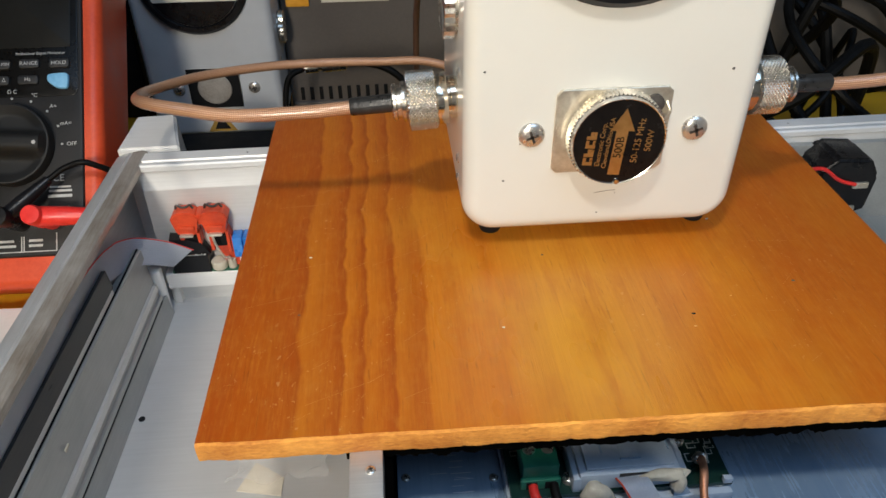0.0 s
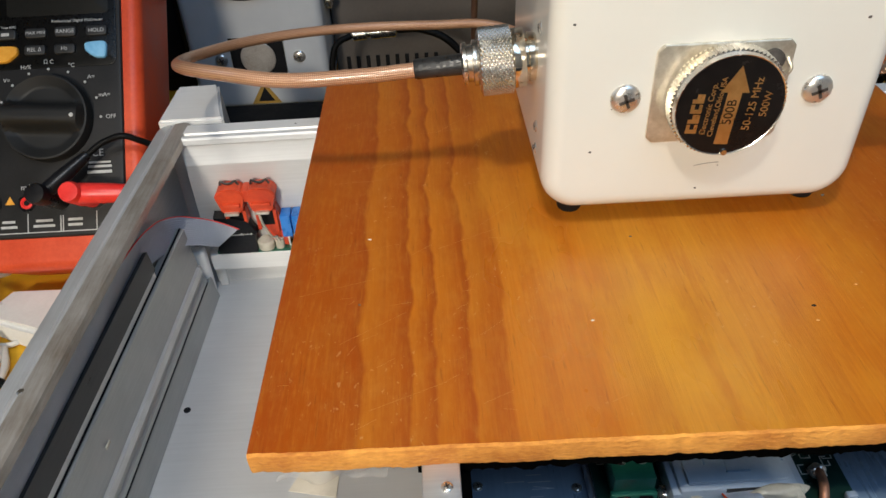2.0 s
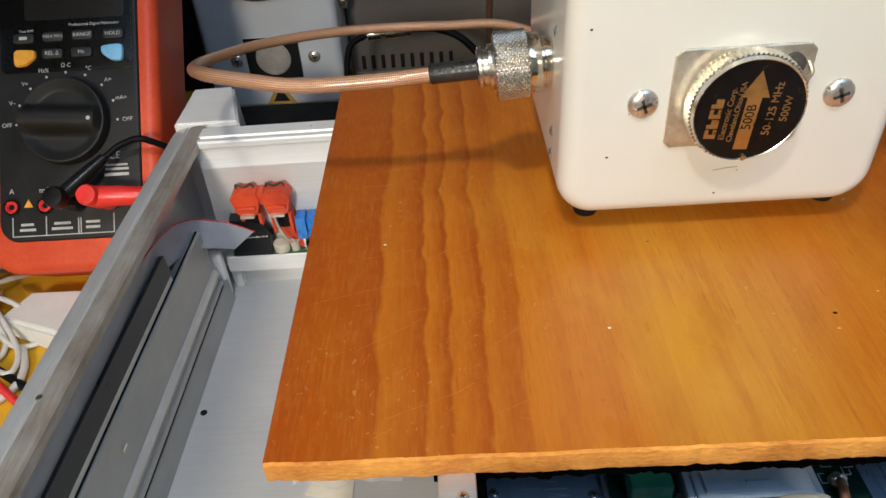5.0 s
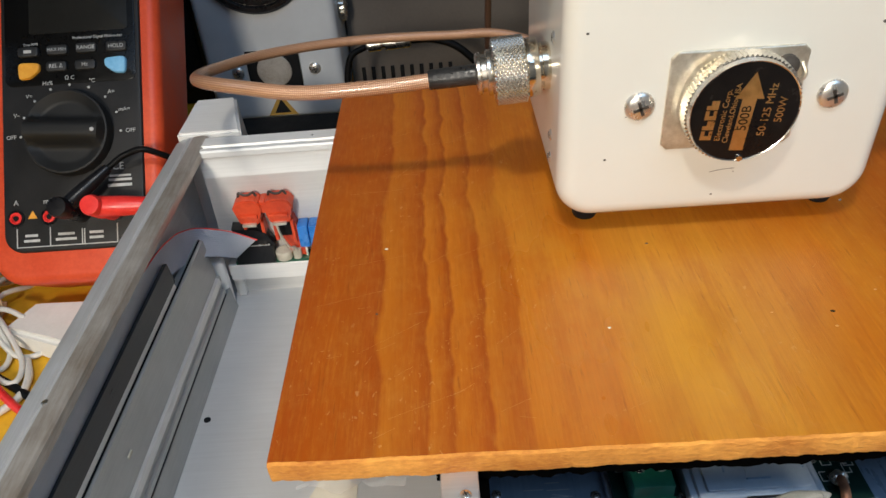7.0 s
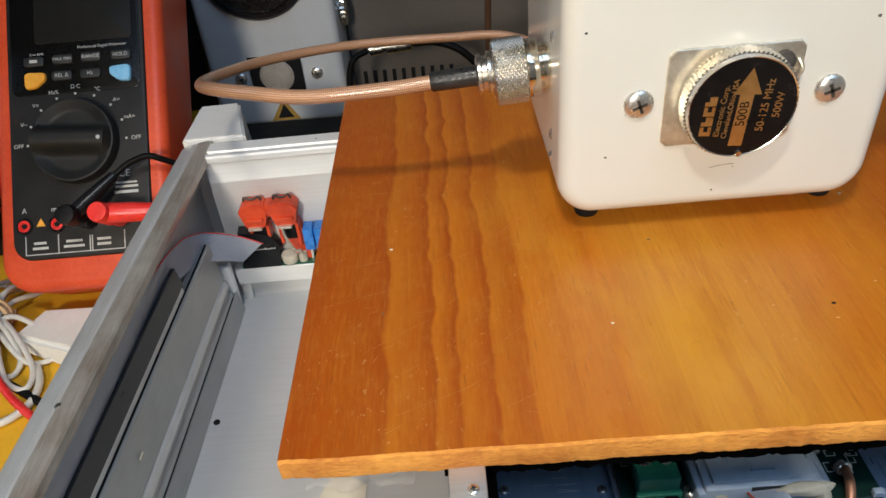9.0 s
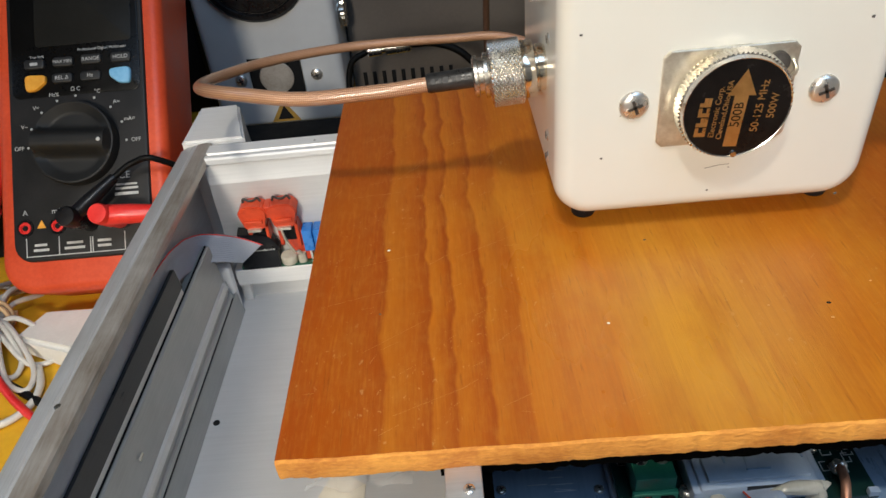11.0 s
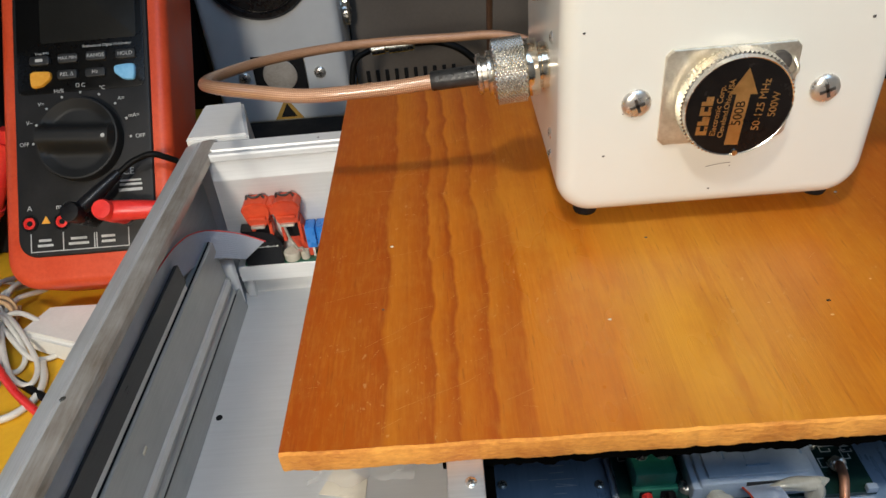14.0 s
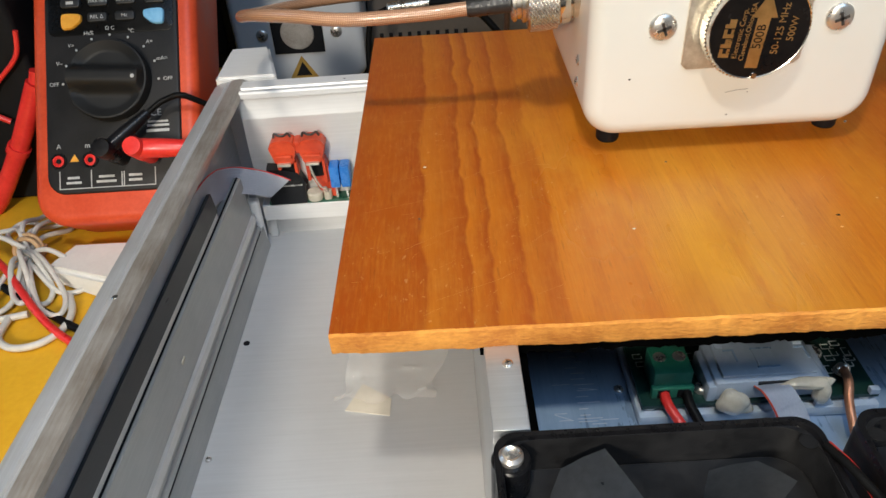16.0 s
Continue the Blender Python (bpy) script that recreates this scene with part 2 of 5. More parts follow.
HOLSTER = surface("orange_red_rubber_holster", (0.50, 0.050, 0.016), (0.66, 0.085, 0.028), 40, 0.42, 0, 0.05, 500, spec=0.35)
REDWIRE = surface("red_wire", (0.62, 0.020, 0.018), (0.80, 0.045, 0.035), 90, 0.35)
BLACKWIRE = surface("black_wire", (0.002, 0.002, 0.002), (0.006, 0.006, 0.006), 90, 0.5, spec=0.12)
DMMFACE = surface("charcoal_meter_face", (0.011, 0.011, 0.011), (0.019, 0.018, 0.018), 50, 0.45, 0, 0.06, 900, spec=0.25)
KNOB = surface("matt_black_knob", (0.010, 0.010, 0.0095), (0.017, 0.0165, 0.016), 50, 0.55, 0, 0.08, 900, spec=0.3)
# sticker yellow darkened in colour for the rear wattmeter's shade
AMBER = surface("shaded_amber_sticker", (0.26, 0.15, 0.025), (0.36, 0.21, 0.035), 60, 0.6)
DMMBLACK = surface("gloss_black_panel", (0.002, 0.002, 0.002), (0.004, 0.004, 0.004), 40, 0.3, spec=0.2)
LCD = surface("unlit_lcd", (0.011, 0.011, 0.010), (0.015, 0.0148, 0.0135), 20, 0.35, spec=0.15)
SILK = surface("white_board_print", (0.70, 0.72, 0.70), (0.82, 0.83, 0.80), 300, 0.6)
PRINT = surface("pale_print", (0.36, 0.36, 0.35), (0.52, 0.52, 0.50), 300, 0.6)
GREYBTN = surface("grey_key", (0.012, 0.012, 0.012), (0.022, 0.022, 0.022), 200, 0.5)
YELBTN = surface("yellow_key", (0.72, 0.30, 0.02), (0.80, 0.38, 0.04), 200, 0.5)
BLUEBTN = surface("blue_key", (0.16, 0.42, 0.66), (0.24, 0.52, 0.76), 200, 0.5)
BLUECAP = surface("blue_film_capacitor", (0.02, 0.16, 0.55), (0.04, 0.24, 0.68), 120, 0.3)
CORD = surface("soft_white_cord", (0.52, 0.49, 0.43), (0.64, 0.61, 0.55), 60, 0.45)
WHITEPLASTIC = surface("white_plastic", (0.66, 0.63, 0.56), (0.76, 0.73, 0.66), 40, 0.4)
RIBBON = surface("grey_ribbon_cable", (0.56, 0.60, 0.68), (0.66, 0.70, 0.78), 50, 0.40, 0, 0.3, 300, (6.0, 0.2, 6.0))
YELLOW = surface("yellow_bench_mat", (0.66, 0.33, 0.012), (0.78, 0.43, 0.022), 30, 0.5, 0, 0.2, 300, None, 0.1)
CABINET = surface("taupe_painted_steel", (0.10, 0.087, 0.078), (0.135, 0.117, 0.103), 16, 0.5, 0, 0.05)
PAPER = surface("cream_paper_tag", (0.62, 0.57, 0.47), (0.72, 0.67, 0.57), 60, 0.8)
COPPER = surface("dull_copper_wire", (0.50, 0.21, 0.11), (0.68, 0.34, 0.21), 200, 0.45, 0.7)
BROWNWIRE = surface("dark_brown_wire", (0.060, 0.030, 0.018), (0.10, 0.052, 0.032), 100, 0.5)
TWIST = surface("tan_twist_tie", (0.45, 0.27, 0.13), (0.58, 0.38, 0.2), 100, 0.7)
PLASTER = surface("room_paint", (0.22, 0.21, 0.20), (0.28, 0.27, 0.25), 5, 0.8, 0, 0.1)
LAMPBLACK = surface("room_floor_boards", (0.14, 0.10, 0.07), (0.22, 0.16, 0.11), 8, 0.6, 0, 0.1)


def clear_film():
    m, t, b, co = nodes_of("clear_plastic_film")
    b.inputs["Base Color"].default_value = (0.92, 0.92, 0.90, 1)
    b.inputs["Roughness"].default_value = 0.07
    b.inputs["Transmission Weight"].default_value = 0.0
    b.inputs["Alpha"].default_value = 0.22
    n = noise_tex(t, co, 160.0, 3.0)
    bp = t.nodes.new("ShaderNodeBump")
    bp.inputs["Strength"].default_value, bp.inputs["Distance"].default_value = 0.8, 0.002
    link(t, n, bp.inputs["Height"])
    link(t, bp.outputs[0], b.inputs["Normal"])
    return m


FILM = clear_film()


def braid():
    """Woven screen under a clear jacket: two crossing spirals in the tube's own coordinates."""
    m, t, b, co = nodes_of("braid_under_clear_jacket")
    uv = t.nodes.new("ShaderNodeTexCoord").outputs["UV"]
    sep = t.nodes.new("ShaderNodeSeparateXYZ")
    link(t, uv, sep.inputs[0])
    u, v = sep.outputs[0], sep.outputs[1]
    k, n = 2.0 * math.pi / 0.0013, 2.0 * math.pi * 10
    a = calc(t, "SINE", calc(t, "ADD", calc(t, "MULTIPLY", u, k), calc(t, "MULTIPLY", v, n)))
    c = calc(t, "SINE", calc(t, "SUBTRACT", calc(t, "MULTIPLY", u, k), calc(t, "MULTIPLY", v, n)))
    w = calc(t, "ADD", calc(t, "MULTIPLY", calc(t, "MULTIPLY", a, c), 0.5), 0.5)
    col = ramp(t, w, [(0.10, (0.33, 0.15, 0.075)), (0.6, (0.46, 0.24, 0.13)), (0.95, (0.68, 0.47, 0.31))])
    col = mixed(t, ramp(t, noise_tex(t, co, 60.0), [(0.35, (0, 0, 0)), (0.7, (0.3, 0.3, 0.3))]), col, (0.38, 0.18, 0.10))
    link(t, col, b.inputs["Base Color"])
    b.inputs["Roughness"].default_value, b.inputs["Coat Weight"].default_value, b.inputs["Coat Roughness"].default_value = 0.4, 0.9, 0.22
    b.inputs["Metallic"].default_value = 0.15
    bp = t.nodes.new("ShaderNodeBump")
    bp.inputs["Strength"].default_value, bp.inputs["Distance"].default_value = 0.5, 0.0003
    link(t, w, bp.inputs["Height"])
    link(t, bp.outputs[0], b.inputs["Normal"])
    return m


CABLE = braid()


# ---- mesh helpers ----
LOCAL = set()


def thing(name, m, label, category, group="", kind="", local=False):
    ob = new(name)
    ob.empty_display_size = 0.01
    ob.matrix_basis = m
    if local:
        LOCAL.add(ob)
    return tagged(ob, label, category, group, kind)


def part(name, bm, material, parent=None, label="", smooth=True):
    me = bpy.data.meshes.new(name)
    bmesh.ops.recalc_face_normals(bm, faces=bm.faces[:])
    bm.to_mesh(me)
    bm.free()
    for mt in (material if isinstance(material, (list, tuple)) else [material]):
        me.materials.append(mt)
    if smooth:
        me.shade_smooth()
        me.set_sharp_from_angle(angle=radians(32))
    ob = new(name, me)
    if parent is not None:
        ob.parent = parent
        if parent.parent is None and parent.type == "EMPTY" and parent not in LOCAL:
            ob.matrix_parent_inverse = parent.matrix_basis.inverted()
    return tagged(ob, label)


def hexa(bm, pts):
    """A block from eight corners: four below, four above, both anticlockwise."""
    v = [bm.verts.new(p) for p in pts]
    for f in ((3, 2, 1, 0), (4, 5, 6, 7), (0, 1, 5, 4), (1, 2, 6, 5), (2, 3, 7, 6), (3, 0, 4, 7)):
        bm.faces.new([v[i] for i in f])
    return v


def block(lo, hi, bevel=0.0, seg=2, bm=None):
    bm = bm or bmesh.new()
    (a, b, c), (d, e, f) = lo, hi
    v = hexa(bm, [(a, b, c), (d, b, c), (d, e, c), (a, e, c), (a, b, f), (d, b, f), (d, e, f), (a, e, f)])
    if bevel:
        edges = {e for w in v for e in w.link_edges}
        bmesh.ops.bevel(bm, geom=list(edges), offset=bevel, segments=seg, affect="EDGES", profile=0.5)
    return bm


def loft(rings, bm=None, closed=True, caps=True):
    """Skin over rings of equally many points."""
    bm = bm or bmesh.new()
    vs = [[bm.verts.new(p) for p in r] for r in rings]
    n = len(vs[0])
    for a, b in zip(vs, vs[1:]):
        for i in range(n if closed else n - 1):
            bm.faces.new((a[i], a[(i + 1) % n], b[(i + 1) % n], b[i]))
    if caps and closed:
        bm.faces.new(vs[0][::-1])
        bm.faces.new(vs[-1])
    return bm


def lathe(profile, m=None, seg=32, bm=None, caps=True):
    """Turned shape: (radius, height) pairs along local z, laid by m."""
    m = m or Matrix()
    rings = [[m @ Vector((r * math.cos(math.tau * i / seg), r * math.sin(math.tau * i / seg), h)) for i in range(seg)] for r, h in profile]
    return loft(rings, bm, True, caps)


def knurl(r, h0, h1, m, seg=56, rows=12, depth=0.00045, diamond=True, bm=None):
    rings = [[m @ Vector((rr * math.cos(math.tau * i / seg), rr * math.sin(math.tau * i / seg), h)) for i in range(seg)]
             for rr, h in ((r - 3 * depth, h0), (r - depth, h0 + 0.0004))]
    for k in range(rows + 1):
        ring = []
        for i in range(seg):
            d = depth if ((i + k) % 2 if diamond else i % 2) else 0.0
            a = math.tau * i / seg
            ring.append(m @ Vector(((r - d) * math.cos(a), (r - d) * math.sin(a), h0 + 0.0005 + (h1 - h0 - 0.001) * k / rows)))
        rings.append(ring)
    rings += [[m @ Vector((rr * math.cos(math.tau * i / seg), rr * math.sin(math.tau * i / seg), h)) for i in range(seg)]
              for rr, h in ((r - depth, h1 - 0.0004), (r - 3 * depth, h1))]
    bm = loft(rings, bm)
    if diamond:
        # split each facet along its high diagonal, so that the ridges cross
        c = m.inverted()
        for f in [f for f in bm.faces if len(f.verts) == 4]:
            v = f.verts[:]
            far = [(c @ ((v[k].co + v[k + 2].co) / 2)).xy.length for k in (0, 1)]
            k = 0 if far[0] > far[1] else 1
            bmesh.utils.face_split(f, v[k], v[k + 2])
    return bm


def spline(pts, n=12):
    """Smooth points through pts."""
    p = [Vector(q) for q in pts]
    p = [2 * p[0] - p[1], *p, 2 * p[-1] - p[-2]]
    out = []
    for i in range(1, len(p) - 2):
        a, b, c, d = p[i - 1:i + 3]
        for k in range(n):
            t = k / n
            out.append(0.5 * ((2 * b) + (c - a) * t + (2 * a - 5 * b + 4 * c - d) * t * t + (3 * b - a - 3 * c + d) * t ** 3))
    return out + [p[-2]]


def tube(pts, r, n=12, seg=12, bm=None):
    c = spline(pts, n)
    up = Vector((0.13, 0.21, 0.97))
    rings = []
    for i, q in enumerate(c):
        d = (c[min(i + 1, len(c) - 1)] - c[max(i - 1, 0)]).normalized()
        s = d.cross(up)
        s = s.normalized() if s.length > 1e-4 else Vector((1, 0, 0))
        w = s.cross(d)
        up = w
        rings.append([q + r * (math.cos(math.tau * k / seg) * s + math.sin(math.tau * k / seg) * w) for k in range(seg)])
    return loft(rings, bm)


def outline(w, h, r, n=8):
    """Rounded rectangle round the origin."""
    pts = []
    for cx, cy, a0 in ((w / 2 - r, h / 2 - r, 0), (-w / 2 + r, h / 2 - r, 90), (-w / 2 + r, -h / 2 + r, 180), (w / 2 - r, -h / 2 + r, 270)):
        for k in range(n + 1):
            a = radians(a0 + 90 * k / n)
            pts.append((cx + r * math.cos(a), cy + r * math.sin(a)))
    return pts


def slab(w, h, r, z0, z1, soft, m=None, n=8, seg=4, bm=None, back_soft=0.0):
    """A rounded plate from z0 to z1 (its front), with a rounded front edge."""
    m = m or Matrix()
    levels = []
    if back_soft:
        for k in range(seg):
            a = math.pi / 2 * k / seg
            levels.append((back_soft * (1 - math.sin(a)), z0 + back_soft * (1 - math.cos(a))))
        levels.append((0.0, z0 + back_soft))
    else:
        levels.append((0.0, z0))
    for k in range(seg + 1):
        a = math.pi / 2 * k / seg
        levels.append((soft * (1 - math.cos(a)), z1 - soft + soft * math.sin(a)))
    rings = [[m @ Vector((x, y, z)) for x, y in outline(w - 2 * d, h - 2 * d, max(r - d, 0.0002), n)] for d, z in levels]
    return loft(rings, bm)


def words(text, size, m, material, parent, name="lettering", align="CENTER", depth=0.00008, squash=1.0):
    cu = bpy.data.curves.new(name, "FONT")
    cu.body, cu.size, cu.extrude, cu.align_x, cu.align_y = text, size, depth, align, "CENTER"
    tmp = new(name, cu)
    bpy.context.view_layer.update()
    me = bpy.data.meshes.new_from_object(tmp.evaluated_get(bpy.context.evaluated_depsgraph_get()))
    bpy.data.objects.remove(tmp)
    bpy.data.curves.remove(cu)
    me.transform(m @ Matrix.Diagonal((squash, 1, 1, 1)))
    me.materials.append(material)
    ob = new(name, me)
    ob.parent = parent
    if parent.parent is None and parent.type == "EMPTY" and parent not in LOCAL:
        ob.matrix_parent_inverse = parent.matrix_basis.inverted()
    return ob


def axis(p, d, up=(0.0, 0.0, 1.0)):
    """A frame at p whose z runs along d."""
    z = Vector(d).normalized()
    x = Vector(up).cross(z)
    x = x.normalized() if x.length > 1e-5 else Vector((1, 0, 0))
    y = z.cross(x)
    return Matrix(((x.x, y.x, z.x, p[0]), (x.y, y.y, z.y, p[1]), (x.z, y.z, z.z, p[2]), (0, 0, 0, 1)))


def cross_screw(parent, m, r, dome, name="screw"):
    """Domed cross-head screw whose head rises along local z of m."""
    prof = [(r, 0.0)] + [(r * math.cos(a), 0.0003 + dome * math.sin(a)) for a in (0.0, 0.35, 0.7, 1.0, 1.3)]
    s = part(name, lathe(prof, m, 24), STEEL, parent)
    bm = bmesh.new()
    for a in (20, 110):
        block((-0.50 * r, -0.10 * r, dome * 0.72), (0.50 * r, 0.10 * r, dome + 0.00042), 0, 1, bm)
        bmesh.ops.rotate(bm, verts=bm.verts[-8:], cent=(0, 0, 0), matrix=Matrix.Rotation(radians(a), 3, "Z"))
    bm.transform(m)
    part("cross_slot", bm, SLOT, s)
    return s

# ---- room and bench ----
def plain(name, lo, hi, material, label, category, bevel=0.0, kind="structure"):
    return tagged(part(name, block(lo, hi, bevel), material), label, category, "", kind)


BENCH = -0.014
# floor, walls and ceiling are unseen, added to close the room for bounced light
plain("floor", (-1.8, -1.8, -0.80), (1.8, 1.6, -0.76), LAMPBLACK, "brown boarded workshop floor under the bench", "floor")
plain("ceiling", (-1.8, -1.8, 1.70), (1.8, 1.6, 1.74), PLASTER, "plain painted workshop ceiling", "ceiling")
plain("wall_south", (-1.86, -1.86, -0.80), (1.86, -1.8, 1.74), PLASTER, "plain painted wall of the workshop", "wall")
plain("wall_east", (1.8, -1.8, -0.80), (1.86, 1.66, 1.74), PLASTER, "plain painted side wall of workshop", "wall")
plain("wall_north", (-1.86, 1.6, -0.80), (1.86, 1.66, 1.74), PLASTER, "plain painted wall behind the workbench", "wall")
bm = bmesh.new()
for lo, hi in (((-1.86, -1.8, -0.80), (-1.8, 1.6, 0.48)), ((-1.86, -1.8, 1.52), (-1.8, 1.6, 1.74)),
               ((-1.86, -1.8, 0.48), (-1.8, 0.0, 1.52)), ((-1.86, 1.10, 0.48), (-1.8, 1.6, 1.52))):
    block(lo, hi, 0, 1, bm)
tagged(part("wall_west", bm, PLASTER), "painted side wall with an open window", "wall", "", "structure")

bench = thing("workbench", pose(0, 0.2, -0.76), "workbench with a worn yellow covered top", "workbench")
part("bench_top", block((-1.1, -0.35, BENCH - 0.03), (1.1, 1.25, BENCH), 0.004), YELLOW, bench, "yellow covered top")
for sx in (-1.03, 0.97):
    for sy in (-0.30, 1.14):
        part("leg", block((sx, sy, -0.76), (sx + 0.06, sy + 0.06, BENCH - 0.03), 0.003), LAMPBLACK, bench)


# ---- aluminium chassis ----
chassis = thing("equipment_chassis", pose(0.15, 0.25, BENCH), "open brushed aluminium equipment chassis lying on the bench", "chassis")


def side_x(y, off=0.0):
    """The side wall runs slightly askew: x of its outer face at y."""
    return -0.0790 + (y - 0.163) * 0.040 + off


def along_side(section, y0, y1, bm=None, shift=0.0):
    """Extrude a section of (offset from the outer face, z) along the side wall."""
    return loft([[(side_x(y, o + shift), y, z) for o, z in section] for y in (y0, y1)], bm)


def along_rear(section, x0, x1, bm=None):
    return loft([[(x, 0.3785 + 0.018 * x + o, z) for o, z in section] for x in (x0, x1)], bm)


part("floor_sheet", block((-0.072, -0.06, 0.000), (0.40, 0.378, 0.004)), ALU_FLOOR, chassis, "pale matt floor sheet")
rail = [(0.0, BENCH), (0.0, 0.0815), (0.0012, 0.0850), (0.0042, 0.0868), (0.0080, 0.0877), (0.0086, 0.0872), (0.0094, 0.0878), (0.0150, 0.0882),
        (0.0162, 0.0877), (0.0166, 0.0865), (0.0166, 0.0835), (0.0155, 0.0826), (0.0040, 0.0826), (0.0040, 0.0042), (0.0034, BENCH)]
part("side_rail", along_side(rail, -0.06, 0.3775), ALU_Y, chassis, "worn side rail with a bright rolled edge")
rear = [(0.0, BENCH), (0.0, 0.0850), (-0.0008, 0.0872), (-0.0024, 0.0882), (-0.0100, 0.0882), (-0.0104, 0.0872), (-0.0116, 0.0872), (-0.0122, 0.0880),
        (-0.0145, 0.0880), (-0.0152, 0.0872), (-0.0152, 0.0848), (-0.0146, 0.0842), (-0.0140, 0.0842), (-0.0140, 0.0745), (-0.0142, 0.0741), (-0.0142, 0.0731),
        (-0.0140, 0.0727), (-0.0140, 0.0042), (-0.0060, BENCH)]
part("rear_rail", along_rear(rear, -0.0560, 0.40), ALU_WHITE, chassis, "pale rear wall with a double lip")
part("worn_lip", along_side([(0.0098, 0.0876), (0.0102, 0.0882), (0.0140, 0.0887), (0.0160, 0.0884), (0.0168, 0.0877), (0.0171, 0.0866), (0.0168, 0.0838), (0.0160, 0.0838)], -0.06, 0.3772), OXIDE, chassis, "browned worn inner lip")
# small screws and the wear nick on the lips
for x, y, z in ((-0.004, 0.3717, 0.0873), (0.275, 0.3765, 0.0873)):
    cross_screw(chassis, axis((x, y, z), (0, 0, 1)), 0.0014, 0.0005)
part("nick", lathe([(0.0013, 0), (0.0009, 0.0004)], axis((-0.0665, 0.216, 0.0880), (0.1, 0, 1)), 12), SILVER, chassis, "bright nick in the side rail")

# profiled bar inside the side wall
bar = [(0.0085, 0.0045), (0.0085, 0.0630), (0.0095, 0.0648), (0.0110, 0.0650), (0.0119, 0.0528), (0.0117, 0.0522), (0.0127, 0.0516), (0.0135, 0.0512), (0.0148, 0.0320),
       (0.0150, 0.0300), (0.0162, 0.0296), (0.0166, 0.0270), (0.0158, 0.0262), (0.0160, 0.0225), (0.0170, 0.0218), (0.0173, 0.0200), (0.0158, 0.0192), (0.0156, 0.0180),
       (0.0164, 0.0172), (0.0172, 0.0120), (0.0162, 0.0108), (0.0166, 0.0045)]
upper = [(0.0085, 0.0500), (0.0085, 0.0630), (0.0095, 0.0648), (0.0110, 0.0650), (0.0119, 0.0528), (0.0117, 0.0522), (0.0112, 0.0500)]
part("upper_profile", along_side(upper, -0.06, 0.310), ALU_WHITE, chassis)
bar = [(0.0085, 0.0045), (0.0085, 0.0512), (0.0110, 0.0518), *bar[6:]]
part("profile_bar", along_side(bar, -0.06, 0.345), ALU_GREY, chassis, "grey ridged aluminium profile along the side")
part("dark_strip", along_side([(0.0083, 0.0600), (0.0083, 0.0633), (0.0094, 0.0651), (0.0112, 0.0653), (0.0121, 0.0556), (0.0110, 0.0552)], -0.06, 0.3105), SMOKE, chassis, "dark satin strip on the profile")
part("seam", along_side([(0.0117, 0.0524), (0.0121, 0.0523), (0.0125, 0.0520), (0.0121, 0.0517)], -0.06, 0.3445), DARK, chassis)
# the groove's shade is a near-black strip; the ridge is a paler one
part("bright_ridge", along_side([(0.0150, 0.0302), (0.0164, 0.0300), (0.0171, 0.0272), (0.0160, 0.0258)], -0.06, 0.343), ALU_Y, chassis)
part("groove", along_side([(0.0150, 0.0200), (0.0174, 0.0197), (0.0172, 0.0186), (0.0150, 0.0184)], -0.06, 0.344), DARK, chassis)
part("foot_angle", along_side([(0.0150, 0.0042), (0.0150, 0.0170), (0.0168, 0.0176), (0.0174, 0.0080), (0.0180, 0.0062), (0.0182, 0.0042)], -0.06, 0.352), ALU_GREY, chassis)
# rear ledge carrying the small board
part("rear_ledge", loft([[(x, 0.3565, 0.0175), (x, 0.3565, 0.0262), (x, 0.3572, 0.0268), (x, 0.3650, 0.0268), (x, 0.3650, 0.0250), (x, 0.3585, 0.0250), (x, 0.3585, 0.0175)] for x in (-0.0540, 0.20)]), ALU_WHITE, chassis, "folded ledge along the rear wall")
part("ledge_post", block((-0.0540, 0.3600, 0.0042), (-0.0500, 0.3650, 0.0252), 0.0004), ALU_WHITE, chassis)
# block standing in for a white tape-like scrap in the corner
part("ledge_end", block((-0.0625, 0.3500, 0.0045), (-0.0545, 0.3562, 0.0335), 0.0018, 3), ALU_WHITE, chassis, "pale rounded block at the end of the profile")
part("hole", lathe([(0.0015, 0.0), (0.0015, 0.0003)], axis((-0.053, 0.2782, 0.0040), (0, 0, 1)), 16), DARK, chassis)
for x, y in ((-0.0550, 0.3480), (-0.0565, 0.2145)):
    cross_screw(chassis, axis((x, y, 0.0042), (0, 0, 1)), 0.0013, 0.0006)
part("scuff", block((-0.0614, 0.2310, 0.0402), (-0.0608, 0.2345, 0.0416), 0.0002), GLUE, chassis)
# corner bracket behind the rear wall
bm = bmesh.new()
hexa(bm, [(-0.0690, 0.3790, 0.0), (-0.0385, 0.3795, 0.0), (-0.0420, 0.4170, 0.0), (-0.0690, 0.4160, 0.0),
          (-0.0690, 0.3790, 0.0890), (-0.0385, 0.3795, 0.0890), (-0.0480, 0.4170, 0.0890), (-0.0680, 0.4160, 0.0890)])
bmesh.ops.bevel(bm, geom=bm.edges[:], offset=0.0012, segments=2, affect="EDGES")
part("corner_bracket", bm, ALU_WHITE, chassis, "satin corner block behind the rear rail")
part("bracket_foot", block((-0.066, 0.382, BENCH), (-0.046, 0.412, 0.0005)), ALU_WHITE, chassis)
# dividing rib and far side
part("rib", block((0.0500, 0.1490, 0.0042), (0.0595, 0.3660, 0.0943), 0.0005), ALU, chassis, "upright aluminium rib under the plywood")
# near-black strip filling the gap between rib and plate
part("rib_black_strip", block((0.0597, 0.1495, 0.0042), (0.0622, 0.3655, 0.0885), 0.0003), MATTBLACK, chassis, "black strip beside the rib")
